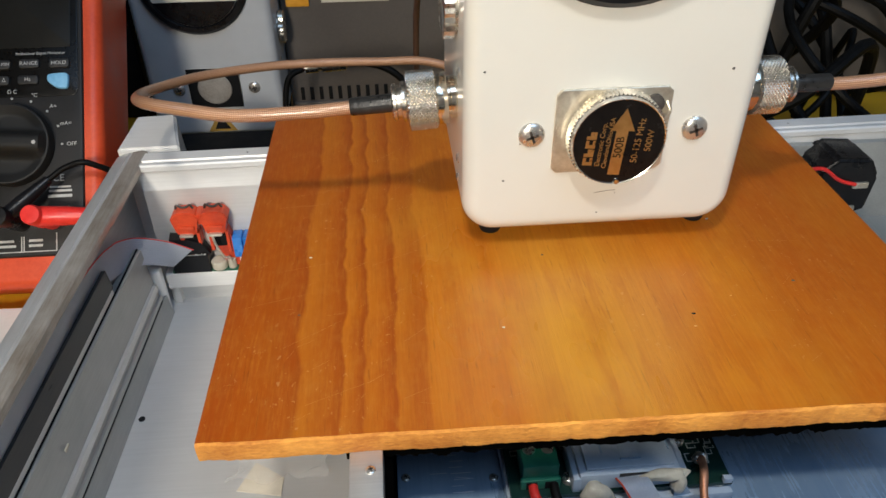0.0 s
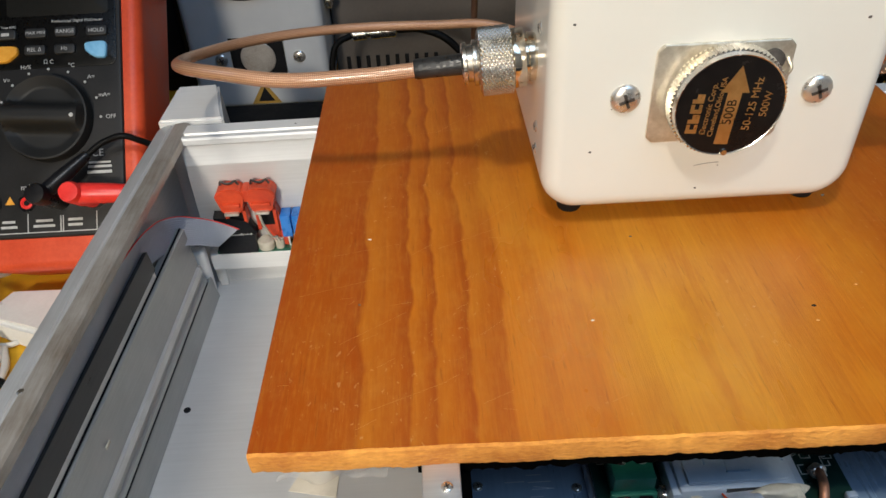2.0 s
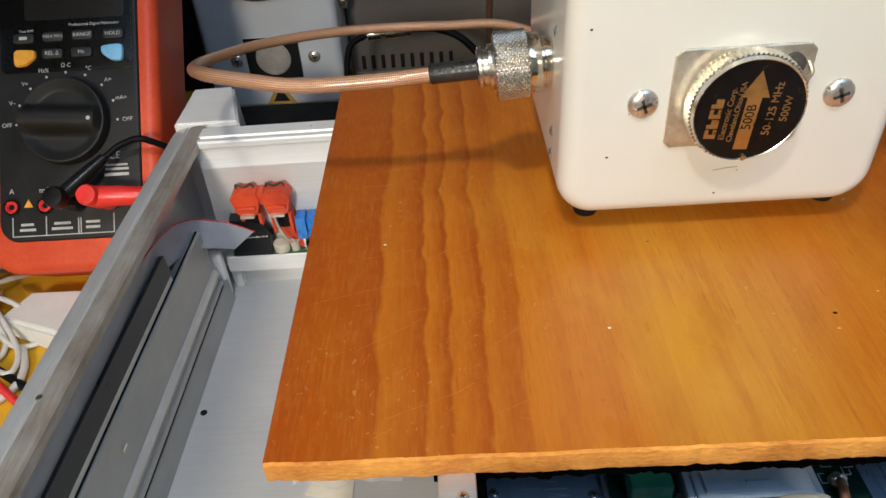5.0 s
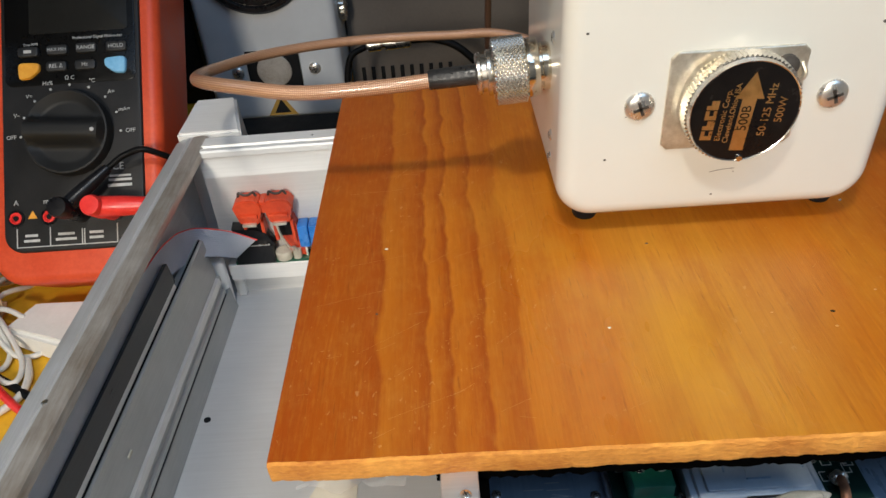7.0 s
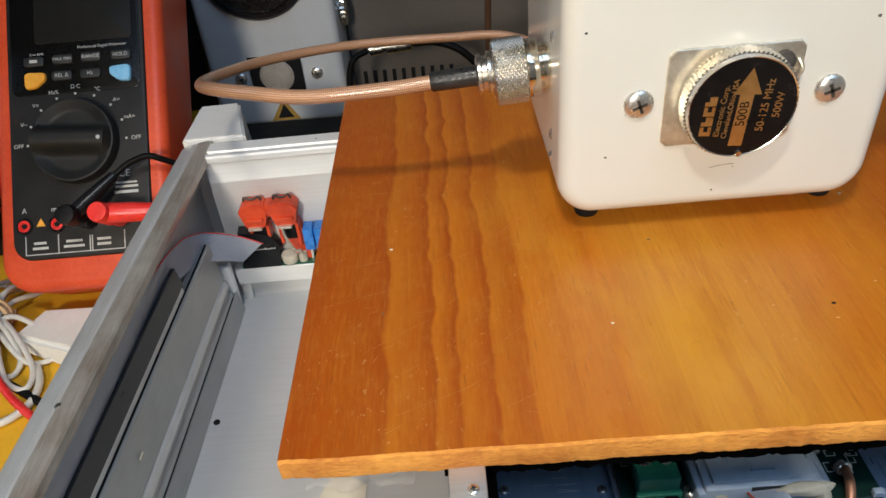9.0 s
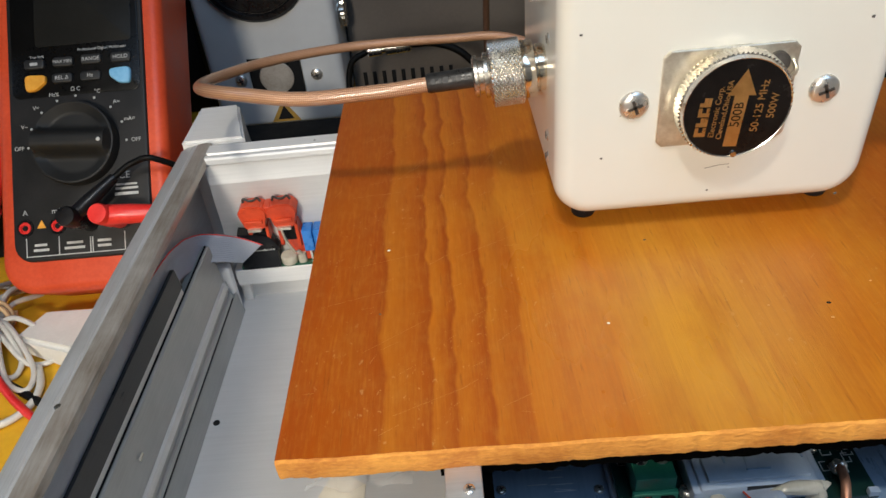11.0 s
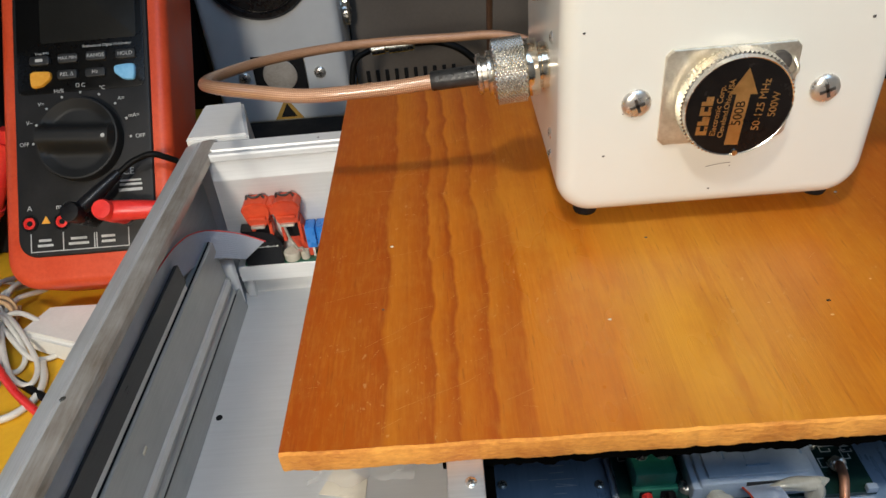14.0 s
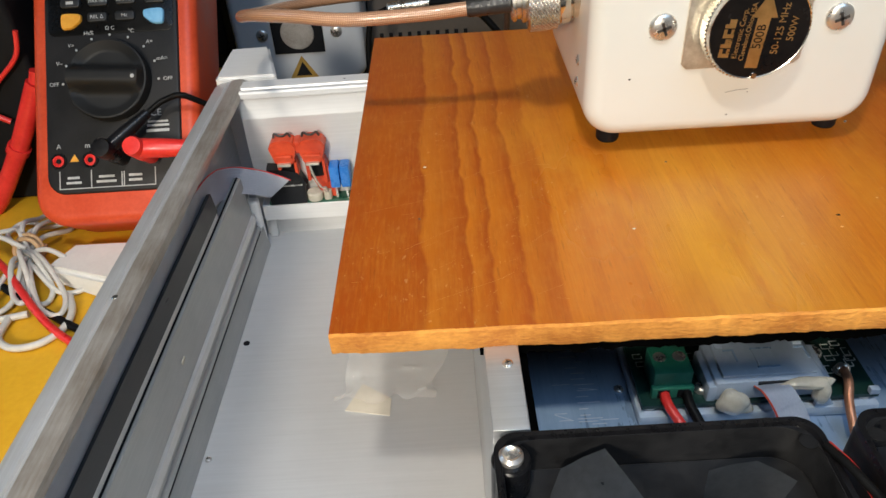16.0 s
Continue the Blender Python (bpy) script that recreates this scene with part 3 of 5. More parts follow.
cross_screw(chassis, axis((0.0560, 0.1712, 0.0943), (0, 0, 1)), 0.0015, 0.0005)
part("far_wall", block((0.386, -0.06, BENCH), (0.400, 0.384, 0.0880), 0.0008), ALU, chassis)
part("front_wall", block((-0.082, -0.066, BENCH), (0.400, -0.0605, 0.0880), 0.0008), ALU, chassis)
part("inner_shelf", block((0.262, 0.250, 0.0042), (0.3855, 0.3665, 0.0340), 0.0008), ALU_GREY, chassis)
part("shelf_wall", block((0.200, 0.3650, 0.0155), (0.3855, 0.3690, 0.0810), 0.0005), ALU_GREY, chassis)

# heatsink plate with its rows of scratches
plate = thing("heatsink_plate", pose(0.15, 0.25, 0.004), "scratched bare metal heatsink plate inside the chassis", "heatsink")
part("plate", block((0.0625, 0.150, 0.0440), (0.256, 0.352, 0.0500), 0.0006), BLUEPLATE, plate)
for x in (0.066, 0.120, 0.180, 0.245):
    part("standoff", block((x, 0.155, 0.0042), (x + 0.006, 0.345, 0.0440)), ALU, plate)
for x, y in ((0.0958, 0.1985), (0.0655, 0.2010)):
    cross_screw(plate, axis((x, y, 0.0500), (0, 0, 1)), 0.0016, 0.0007)
rnd = random.Random(4)
bm = bmesh.new()
for k in range(26):
    x, y = 0.083 + rnd.uniform(-0.0022, 0.0022), 0.152 + k * 0.0026
    l = rnd.uniform(0.0012, 0.0040)
    block((x - l, y, 0.0500), (x + l, y + 0.00022, 0.05006), 0, 1, bm)
for k in range(7):
    x, y = rnd.uniform(0.068, 0.094), rnd.uniform(0.175, 0.21)
    block((x, y, 0.0500), (x + rnd.uniform(0.003, 0.008), y + 0.0002, 0.05006), 0, 1, bm)
for k in range(9):
    a, l = rnd.uniform(-0.5, 0.2), rnd.uniform(0.006, 0.014)
    n0 = len(bm.verts)
    block((0, 0, 0), (l, 0.00020, 0.00006), 0, 1, bm)
    bm.verts.ensure_lookup_table()
    bmesh.ops.transform(bm, verts=bm.verts[n0:], matrix=pose(rnd.uniform(0.070, 0.088), rnd.uniform(0.156, 0.205), 0.0500, 0, 0, math.degrees(a)))
tagged(part("scratches", bm, BRIGHT, plate), kind="stuff")

# ---- control board on the plate ----
board = thing("control_board", pose(0.14, 0.20, 0.050), "dark green circuit board with connectors glued on", "circuit board")
part("substrate", block((0.0995, 0.1845, 0.0560), (0.1735, 0.262, 0.0576)), PCB_DARK, board)
for x, y in ((0.1025, 0.1875), (0.1700, 0.1875), (0.1025, 0.255), (0.1700, 0.255)):
    part("spacer", lathe([(0.0026, 0.0500), (0.0026, 0.0560)], pose(x, y, 0), 12), STEEL, board)
part("under_tray", block((0.0985, 0.1825, 0.0502), (0.1740, 0.2300, 0.0545), 0.001), PALEPLASTIC, board)
term = part("screw_terminal", block((0.1035, 0.1885, 0.0576), (0.1155, 0.2005, 0.0675), 0.0006), TERMINAL, board, "green two-way screw terminal")
part("terminal_foot", block((0.1028, 0.1870, 0.0576), (0.1160, 0.1890, 0.0622), 0.0004), TERMINAL, term)
for x in (0.1064, 0.1126):
    part("terminal_screw", lathe([(0.0021, 0.0672), (0.0021, 0.0677)], pose(x, 0.1955, 0), 16), STEEL, term)
    part("wire_entry", block((x - 0.0018, 0.1868, 0.0583), (x + 0.0018, 0.1872, 0.0615)), DARK, term)
hdr = part("box_header", block((0.1215, 0.1850, 0.0576), (0.1550, 0.2030, 0.0655), 0.0010), PALEPLASTIC, board, "pale box header with locking ears")
part("cap", block((0.1240, 0.1868, 0.0655), (0.1530, 0.2010, 0.0668), 0.0005), PALEPLASTIC, hdr)
part("key_slot", block((0.1360, 0.1900, 0.0667), (0.1420, 0.1985, 0.0671), 0.0001), PALEPLASTIC, hdr)
for x in (0.1248, 0.1500):
    part("notch", block((x, 0.1985, 0.0660), (x + 0.0026, 0.2032, 0.0674), 0.0004), PALEPLASTIC, hdr)
for y in (0.1895, 0.1972):
    part("slot_edge", block((0.1356, y, 0.0668), (0.1424, y + 0.0004, 0.0673)), BLUEPLATE, hdr)
part("ridge", block((0.1345, 0.1848, 0.0640), (0.1475, 0.1853, 0.0652)), GREYBTN, hdr)
for x0, x1 in ((0.1195, 0.1225), (0.1545, 0.1575)):
    part("ear", block((x0, 0.1850, 0.0560), (x1, 0.2010, 0.0640), 0.0006), PALEPLASTIC, hdr)
for x, y in ((0.1270, 0.197), (0.1495, 0.197)):
    bm = bmesh.new()
    block((x, y, 0.0667), (x + 0.0032, y + 0.0005, 0.0672), 0, 1, bm)
    block((x + 0.0028, y - 0.0045, 0.0667), (x + 0.0034, y + 0.0005, 0.0672), 0, 1, bm)
    part("latch_line", bm, BLUEPLATE, hdr)


def blob(c, r, seed, squash=(1, 1, 1)):
    bm = bmesh.new()
    bmesh.ops.create_icosphere(bm, subdivisions=3, radius=1.0)
    for v in bm.verts:
        k = 1 + 0.35 * (noise.noise(v.co * 1.3 + Vector((seed, 0, 0))))
        v.co = Vector(c) + Vector([v.co[i] * r * squash[i] * k for i in range(3)])
    return bm


part("glue", blob((0.1265, 0.1822, 0.0600), 0.0046, 2, (1.0, 0.7, 1.0)), GLUE, board, "blob of hot glue")
part("glue", blob((0.1290, 0.1835, 0.0570), 0.0038, 3, (1.2, 0.8, 0.7)), GLUE, board, "blob of hot glue")
part("glue", blob((0.1490, 0.1838, 0.0650), 0.0044, 5, (1.8, 0.5, 0.40)), GLUE, board, "smear of hot glue")
part("glue", blob((0.1538, 0.1828, 0.0615), 0.0032, 8, (0.7, 0.7, 1.3)), GLUE, board, "blob of hot glue")
part("glue_foot", loft([[(x, 0.1830, z0), (x, 0.1845, z0), (x, 0.1845, z1), (x, 0.1836, z1)] for x, z0, z1 in ((0.1535, 0.0545, 0.0610), (0.1560, 0.0510, 0.0600), (0.1600, 0.0505, 0.0540))]), PALEPLASTIC, board)
bm = bmesh.new()
for i, (x, y) in enumerate(((0.1580, 0.1965), (0.1632, 0.1990), (0.1688, 0.1960), (0.1655, 0.1925), (0.1700, 0.2010), (0.0990 + 0.0022, 0.2045), (0.1205, 0.1990), (0.1675, 0.2055), (0.1604, 0.2030), (0.1640, 0.2042), (0.1612, 0.1935), (0.1695, 0.1985), (0.1660, 0.2010), (0.1016, 0.2010), (0.1190, 0.2025), (0.1200, 0.1955), (0.1560, 0.2050), (0.1480, 0.2060), (0.1385, 0.2065), (0.1300, 0.2060))):
    w, h = (0.0028, 0.0020) if i % 2 else (0.0020, 0.0032)
    for lo, hi in (((0, 0), (w, 0.0003)), ((0, h), (w, h + 0.0003)), ((0, 0), (0.0003, h)), ((w, 0), (w + 0.0003, h * 0.6))):
        block((x + lo[0], y + lo[1], 0.0576), (x + hi[0], y + hi[1], 0.0577), 0, 1, bm)
tagged(part("silkscreen", bm, SILK, board), kind="stuff")
for x, y in ((0.1605, 0.2025), (0.1196, 0.1900)):
    cross_screw(board, axis((x, y, 0.0578), (0, 0, 1)), 0.0026, 0.0016)
part("solder", blob((0.1655, 0.1935, 0.0592), 0.0024, 11), STEEL, board)
part("end_chip", block((0.1700, 0.1838, 0.0577), (0.1730, 0.1858, 0.0600), 0.0003), PALEPLASTIC, board)
for i in range(5):
    x = 0.126 + 0.006 * i
    part("chip", block((x, 0.2075, 0.0577), (x + 0.004, 0.2105, 0.0600), 0.0003), BLACKPLASTIC, board)


def cord(name, pts, r, material, label, category, n=12, seg=12, group=""):
    """A loose wire or cable: one tube."""
    o = part(name, tube(pts, r, n, seg), material)
    return tagged(o, label, category, group)


cord("red_supply_wire", [(0.1068, 0.1885, 0.0600), (0.1072, 0.183, 0.0590), (0.1110, 0.175, 0.0560), (0.1160, 0.166, 0.0525), (0.122, 0.150, 0.0520)], 0.0016, REDWIRE,
     "red insulated wire from the green screw terminal", "wire")
cord("black_supply_wire", [(0.1138, 0.1885, 0.0600), (0.1140, 0.183, 0.0585), (0.1168, 0.176, 0.0550), (0.1205, 0.168, 0.0522), (0.128, 0.150, 0.0520)], 0.0016, BLACKWIRE,
     "black insulated wire from the green screw terminal", "wire")
cord("copper_lead", [(0.1655, 0.1935, 0.0600), (0.1640, 0.187, 0.0610), (0.1620, 0.180, 0.0580), (0.1605, 0.168, 0.0530)], 0.0014, COPPER,
     "bare copper wire soldered to the circuit board", "wire")
bm = bmesh.new()
pa = spline([(0.1330, 0.1845, 0.0640), (0.1340, 0.1800, 0.0655), (0.1370, 0.1750, 0.0610), (0.1390, 0.166, 0.0540), (0.140, 0.150, 0.0520)], 8)
loft([[p, p + Vector((0.0095, 0.001, 0.0004))] for p in pa], bm, closed=False)
bmesh.ops.solidify(bm, geom=bm.faces[:], thickness=0.0006)
flat = tagged(part("flat_cable", bm, RIBBON), "short grey ribbon cable with a dark red edge", "ribbon cable")
part("edge_core", tube([p + Vector((0.0001, -0.0002, 0.0003)) for p in pa[::3]], 0.00030, 6, 8), REDPLASTIC, flat)


# ---- cooling fans ----
def fan(cx, cy, bolts):
    top, s = 0.0940, 0.0785
    f = thing("cooling_fan", pose(cx, cy, 0.0695), "square black plastic cooling fan lying flat", "fan", "cooling fans in the chassis")
    bm = bmesh.new()
    sq, inn = outline(s, s, 0.006, 8), outline(0.0742, 0.0742, 0.0085, 8)
    rings = [[(cx + x, cy + y, z) for x, y in pts] for pts, z in
             ((sq, 0.0700), (sq, top - 0.0012), ([(x * 0.985, y * 0.985) for x, y in sq], top), ([(x * 1.008, y * 1.008) for x, y in inn], top),
              (inn, top - 0.0015), (inn, 0.0700), (sq, 0.0700))]
    loft(rings, bm, True, False)
    part("frame", bm, DUSTY, f)
    part("lip", loft([[(cx + x * q, cy + y * q, z) for x, y in sq] for q, z in ((1.0, top - 0.001), (1.0, top + 0.0012), (0.965, top + 0.0012), (0.955, top - 0.0002))], None, True, False), BLACKPLASTIC, f)
    part("hub", lathe([(0.0165, 0.0720), (0.0165, top - 0.0035), (0.0150, top - 0.002), (0.001, top - 0.002)], pose(cx, cy, 0), 32), BLACKPLASTIC, f)
    part("back_plate", slab(0.0741, 0.0741, 0.0085, top - 0.0160, top - 0.0110, 0.0002, pose(cx, cy, 0), 8, 1), DUSTY, f)
    for k in range(5):
        a0 = math.tau * k / 5 + radians(125)
        rows = []
        for i in range(6):
            r = 0.0160 + 0.0205 * i / 5
            w = 0.62 - 0.10 * i / 5
            row = []
            for q in (0, 0.25, 0.5, 0.75, 1.0):
                rr = r + (0.0038 * (1 - abs(2 * q - 1)) if i == 5 else 0.0)
                a = a0 + w * (q - 0.5)
                row.append((cx + rr * math.cos(a), cy + rr * math.sin(a), top - 0.0006 - 0.0105 * q))
            rows.append(row)
        bm = loft(rows, None, False)
        bmesh.ops.solidify(bm, geom=bm.faces[:], thickness=0.0012)
        part("blade", bm, BLADE, f)
    for sx in (-1, 1):
        for sy in (-1, 1):
            p = (cx + sx * 0.0352, cy + sy * 0.0325, top)
            if sx in bolts:
                part("corner_boss", lathe([(0.0048, -0.0235), (0.0048, -0.0006), (0.0044, -0.0001)], axis(p, (0, 0, 1)), 20), BLACKPLASTIC, f)
            if sx not in bolts:
                part("bolt_hole", lathe([(0.0021, -0.0001), (0.0021, 0.0002)], axis(p, (0, 0, 1)), 16), DARK, f)
                continue
            part("bolt", lathe([(0.0030, 0.0), (0.0030, 0.0012), (0.0022, 0.0020), (0.0012, 0.0014)], axis(p, (0, 0, 1)), 18), STEEL, f)
    part("strut", block((cx - 0.002, cy - 0.038, 0.0702), (cx + 0.002, cy + 0.038, 0.0722)), BLACKPLASTIC, f)
    part("strut", block((cx - 0.038, cy - 0.002, 0.0702), (cx + 0.038, cy + 0.002, 0.0722)), BLACKPLASTIC, f)
    for sx in (-1, 1):
        part("leg", block((cx + sx * 0.0345 - 0.003, cy - 0.037, 0.0042), (cx + sx * 0.0345 + 0.003, cy + 0.037, 0.0702)), ALU, f, "aluminium fan support")
    return f


fan(0.0890, 0.1085, (-1,))
fan(0.1760, 0.1095, (1,))
cord("fan_lead", [(0.1265, 0.1380, 0.0962), (0.1290, 0.1300, 0.0975), (0.1322, 0.118, 0.0970), (0.1325, 0.100, 0.094), (0.1330, 0.080, 0.088)], 0.0011, BLACKWIRE, "thin black fan lead between the two fans", "wire")
cord("fan_lead_red", [(0.1310, 0.1430, 0.0900), (0.1322, 0.1330, 0.0930), (0.1332, 0.119, 0.0930), (0.134, 0.100, 0.090)], 0.0008, REDWIRE, "thin red fan lead between the two fans", "wire")


# ---- plywood board ----
def plywood():
    x0, x1, y0, y1, zb, zt = 0.0080, 0.2495, 0.1765, 0.3850, 0.0944, 0.1020
    n = 420
    bm = bmesh.new()
    rows = []
    for i in range(n + 1):
        x = x0 + (x1 - x0) * i / n
        wob = 0.0006 * noise.noise(Vector((x * 60, 0, 0))) + 0.0004 * noise.noise(Vector((x * 330, 3, 0))) + 0.0002 * noise.noise(Vector((x * 900, 5, 0)))
        sag = 0.0008 * max(0.0, noise.noise(Vector((x * 120, 9, 0)))) * (x > 0.045)
        rows.append([(x, y1, zb), (x, y0 + 0.0006 + wob, zb - sag), (x, y0 + 0.0001 + wob, zb + 0.0015), (x, y0 - 0.0002 + wob, zt - 0.0022),
                     (x, y0 + wob * 0.7, zt - 0.0006), (x, y0 + 0.0007 + wob * 0.6, zt), (x, y1 - 0.0005, zt), (x, y1, zt - 0.0005)])
    loft(rows, bm)
    for f in bm.faces:
        c = f.calc_center_median()
        f.material_index = 0 if c.z > zt - 0.0004 and c.y > y0 + 0.003 else 1
    for v in bm.verts:
        v.co.x += 0.0035 * (v.co.y - y0) / (y1 - y0) * (x1 - v.co.x) / (x1 - x0)
        v.co.y += 0.0012 - 0.0125 * (v.co.x - x0) * (y1 - v.co.y) / (y1 - y0)
    o = part("plywood_board", bm, [WOOD, PLY])
    return tagged(o, "orange varnished fir plywood board resting over the chassis", "board")


sheet = plywood()
# near-black sheet with a ragged lower edge, hung under the plywood
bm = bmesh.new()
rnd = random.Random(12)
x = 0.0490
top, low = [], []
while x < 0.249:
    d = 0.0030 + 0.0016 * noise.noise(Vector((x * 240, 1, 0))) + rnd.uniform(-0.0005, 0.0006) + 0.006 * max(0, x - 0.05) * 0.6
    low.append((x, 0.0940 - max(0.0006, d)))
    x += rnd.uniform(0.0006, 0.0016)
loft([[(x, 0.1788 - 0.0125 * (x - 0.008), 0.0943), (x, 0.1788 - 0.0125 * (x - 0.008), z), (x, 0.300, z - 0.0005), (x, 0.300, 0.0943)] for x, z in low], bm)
tagged(part("ragged_black_sheet", bm, MATTBLACK, sheet, "ragged black sheet under the plywood"))
# knot, flecks and paint specks lying in the varnish
for x, y, r, mt in ((0.1640, 0.2190, 0.00055, DARK), (0.0350, 0.2620, 0.00045, PAPER), (0.1000, 0.2180, 0.0004, PAPER), (0.1625, 0.2130, 0.0004, SCRATCH),
                    (0.1200, 0.2560, 0.0004, CHIP), (0.1470, 0.2200, 0.0003, SCRATCH), (0.0330, 0.2300, 0.0003, CHIP),
                    (0.2050, 0.2330, 0.0005, CHIP), (0.1800, 0.2270, 0.0003, SCRATCH)):
    bm = lathe([(r, 0.1020), (r * 0.7, 0.10215)], pose(x, y, 0) @ Matrix.Diagonal((1.4, 0.9, 1, 1)), 10)
    part("fleck", bm, mt, sheet)
rnd = random.Random(31)
bm = bmesh.new()
for k in range(70):
    x, y, a, l = rnd.uniform(0.012, 0.075), rnd.uniform(0.182, 0.34), rnd.gauss(0.45, 0.35), rnd.choice((0.002, 0.003, 0.004, 0.006, 0.009, 0.022))
    if k > 50:
        x = rnd.uniform(0.08, 0.22)
    w = 0.000028
    dx, dy = l * math.cos(a), l * math.sin(a)
    v = [bm.verts.new((x + p * dx - q * w * math.sin(a), y + p * dy + q * w * math.cos(a), 0.10204)) for p, q in ((0, -1), (1, -1), (1, 1), (0, 1))]
    bm.faces.new(v)
tagged(part("scratches", bm, SCRATCH, sheet), kind="stuff")


# ---- wattmeters ----
def n_plug(parent, x, y, z, s, sag=0.0):
    """Knurled cable plug on the side at x, pointing along s (-1 or 1)."""
    m = axis((x, y, z), (s, 0.012, -sag))
    plug = part("cable_plug", lathe([(0.0070, -0.001), (0.0072, 0.0003), (0.0072, 0.0016), (0.0076, 0.0018), (0.0076, 0.0036), (0.0072, 0.0039), (0.0072, 0.0046), (0.0090, 0.0049), (0.0092, 0.0053), (0.0092, 0.0084), (0.0088, 0.0088), (0.0078, 0.0092)], m, 44), BRASSY, parent, "plated coaxial plug")
    part("knurled_nut", knurl(0.0106, 0.0086, 0.0192, m, 76, 16, 0.00048), SILVER, plug, "silver knurled coupling nut", False)
    part("clamp_ring", lathe([(0.0070, 0.0192), (0.0072, 0.0198), (0.0072, 0.0208), (0.0058, 0.0212), (0.0058, 0.0226), (0.0066, 0.0230), (0.0066, 0.0240), (0.0052, 0.0246)], m, 32), SILVER, plug)
    sl = part("strain_sleeve", lathe([(0.0034, 0.0238), (0.0033, 0.0260), (0.0032, 0.0390), (0.0029, 0.0396)], m, 24), SHRINK, plug, "black heat-shrink sleeve")
    if s < 0:
        bm = bmesh.new()
        for k, w in enumerate((0.0008, 0.0013, 0.0010, 0.0016, 0.0007, 0.0012)):
            h = 0.0262 + 0.0021 * k
            block((0.00310, -0.0009, h), (0.00342, 0.0009, h + w), 0, 1, bm)
        bm.transform(m @ pose(0, 0, 0, 0, 0, 30))
        part("sleeve_print", bm, GREYBTN, sl)
    return sl


def wattmeter(ox, oy, oz, label, plugged):
    """Boxy directional wattmeter: the front's lower middle stands at (ox, oy), its feet on oz."""
    w = thing("wattmeter", pose(ox, oy + 0.043, oz), label, "wattmeter", "directional wattmeters")
    W, Hh, D, z0 = 0.0980, 0.176, 0.082, oz + 0.0088
    face = pose(ox, oy, z0 + Hh / 2, 90, 0, 0)
    part("case", slab(W, Hh, 0.0118, -D, 0.0, 0.0060, face, 10, 6, None, 0.006), ENAMEL if plugged else SHADEDENAMEL, w, "white enamelled case with small chips" if plugged else "white enamelled case greyed for the shade")
    for fx, fy in ((-0.0366, 0.0168), (0.0440, 0.0178), (-0.0362, D - 0.018), (0.0418, D - 0.018)):
        part("rubber_foot", lathe([(0.0038, oz), (0.0042, oz + 0.0008), (0.0041, oz + 0.0100)], pose(ox + fx, oy + fy, 0), 20), RUBBER, w)
    zs = oz + 0.0483
    for sx in (-1, 1):
        cross_screw(w, axis((ox + 0.0014 + sx * 0.0278, oy, zs), (0, -1, 0)), 0.0045, 0.0018)
    # socket plate: clipped corners
    px, pz, pw, ph = ox + 0.0002, oz + 0.0490, 0.0385, 0.0305
    a, b, c = pw / 2, ph / 2, 0.0018
    pts = [(a, -b + c), (a, b - c), (a - c, b), (-a + c, b), (-a, b - c), (-a, -b + c), (-a + c, -b), (a - c, -b)]
    part("socket_plate", loft([[(px + q * x, oy - d, pz + q * z) for x, z in pts] for q, d in ((1, -0.001), (1, 0.0008), (0.985, 0.0011))]), NICKEL, w, "tarnished nickel socket plate")
    if plugged:
        e = axis((px + 0.0007, oy - 0.0010, pz - 0.0004), (0, -1, 0))
        el = part("plug_in_element", lathe([(0.0155, -0.0030), (0.0155, 0.0066), (0.0150, 0.0070)], e, 48), NICKEL, w, "round plug-in element with black label")
        part("knurled_rim", knurl(0.0165, 0.0010, 0.0064, e, 150, 1, 0.00075, False), SILVER, el, "bright milled rim", False)
        lab = part("label_disc", lathe([(0.0153, 0.0068), (0.0153, 0.0074), (0.0150, 0.0076)], e, 48), LABEL, el, "black disc label with gold print")
        part("label_ring", loft([[e @ Vector((r * math.cos(math.tau * i / 48), r * math.sin(math.tau * i / 48), h)) for i in range(48)] for r, h in ((0.0154, 0.0060), (0.0158, 0.0064), (0.0154, 0.0078), (0.0151, 0.0076))], None, True, False), SILVER, el)
        # label frame: x to the right, y up on the front
        f = Matrix.Translation((px + 0.0007, oy - 0.0010 - 0.00765, pz - 0.0004)) @ pose(0, 0, 0, 90, 0, 0) @ pose(0, 0, 0, 0, 0, -4) @ Matrix.Scale(0.95, 4)
        up = pose(0, 0, 0, 0, 0, 90)

        def col(text, x, y, size, mt=GOLD):
            words(text, size, f @ pose(x, y, 0) @ up, mt, lab)

        col("Electronic Corp.", -0.0062, -0.0010, 0.0025)
        col("Cleveland,Ohio USA", -0.0037, -0.0004, 0.0023)
        col("50-125 MHz", 0.0066, 0.0008, 0.0034)
        col("500W", 0.0106, 0.0010, 0.0033)
        bm = bmesh.new()
        ap = [(-0.0018, -0.0125), (0.0024, -0.0125), (0.0024, 0.0045), (0.0046, 0.0045), (0.0003, 0.0128), (-0.0040, 0.0045), (-0.0018, 0.0045)]
        loft([[f @ Vector((x, y, z)) for x, y in ap] for z in (0.0, 0.00012)], bm)
        part("arrow", bm, GOLD, lab, "gold arrow")
        words("500B", 0.0040, f @ pose(0.0003, -0.0018, 0.00012) @ up, LABEL, lab)
        bm = bmesh.new()
        for k in range(4):
            y = -0.0090 + 0.0033 * k
            block((-0.0116, y, 0), (-0.0082, y + 0.0013, 0.00012), 0, 1, bm)
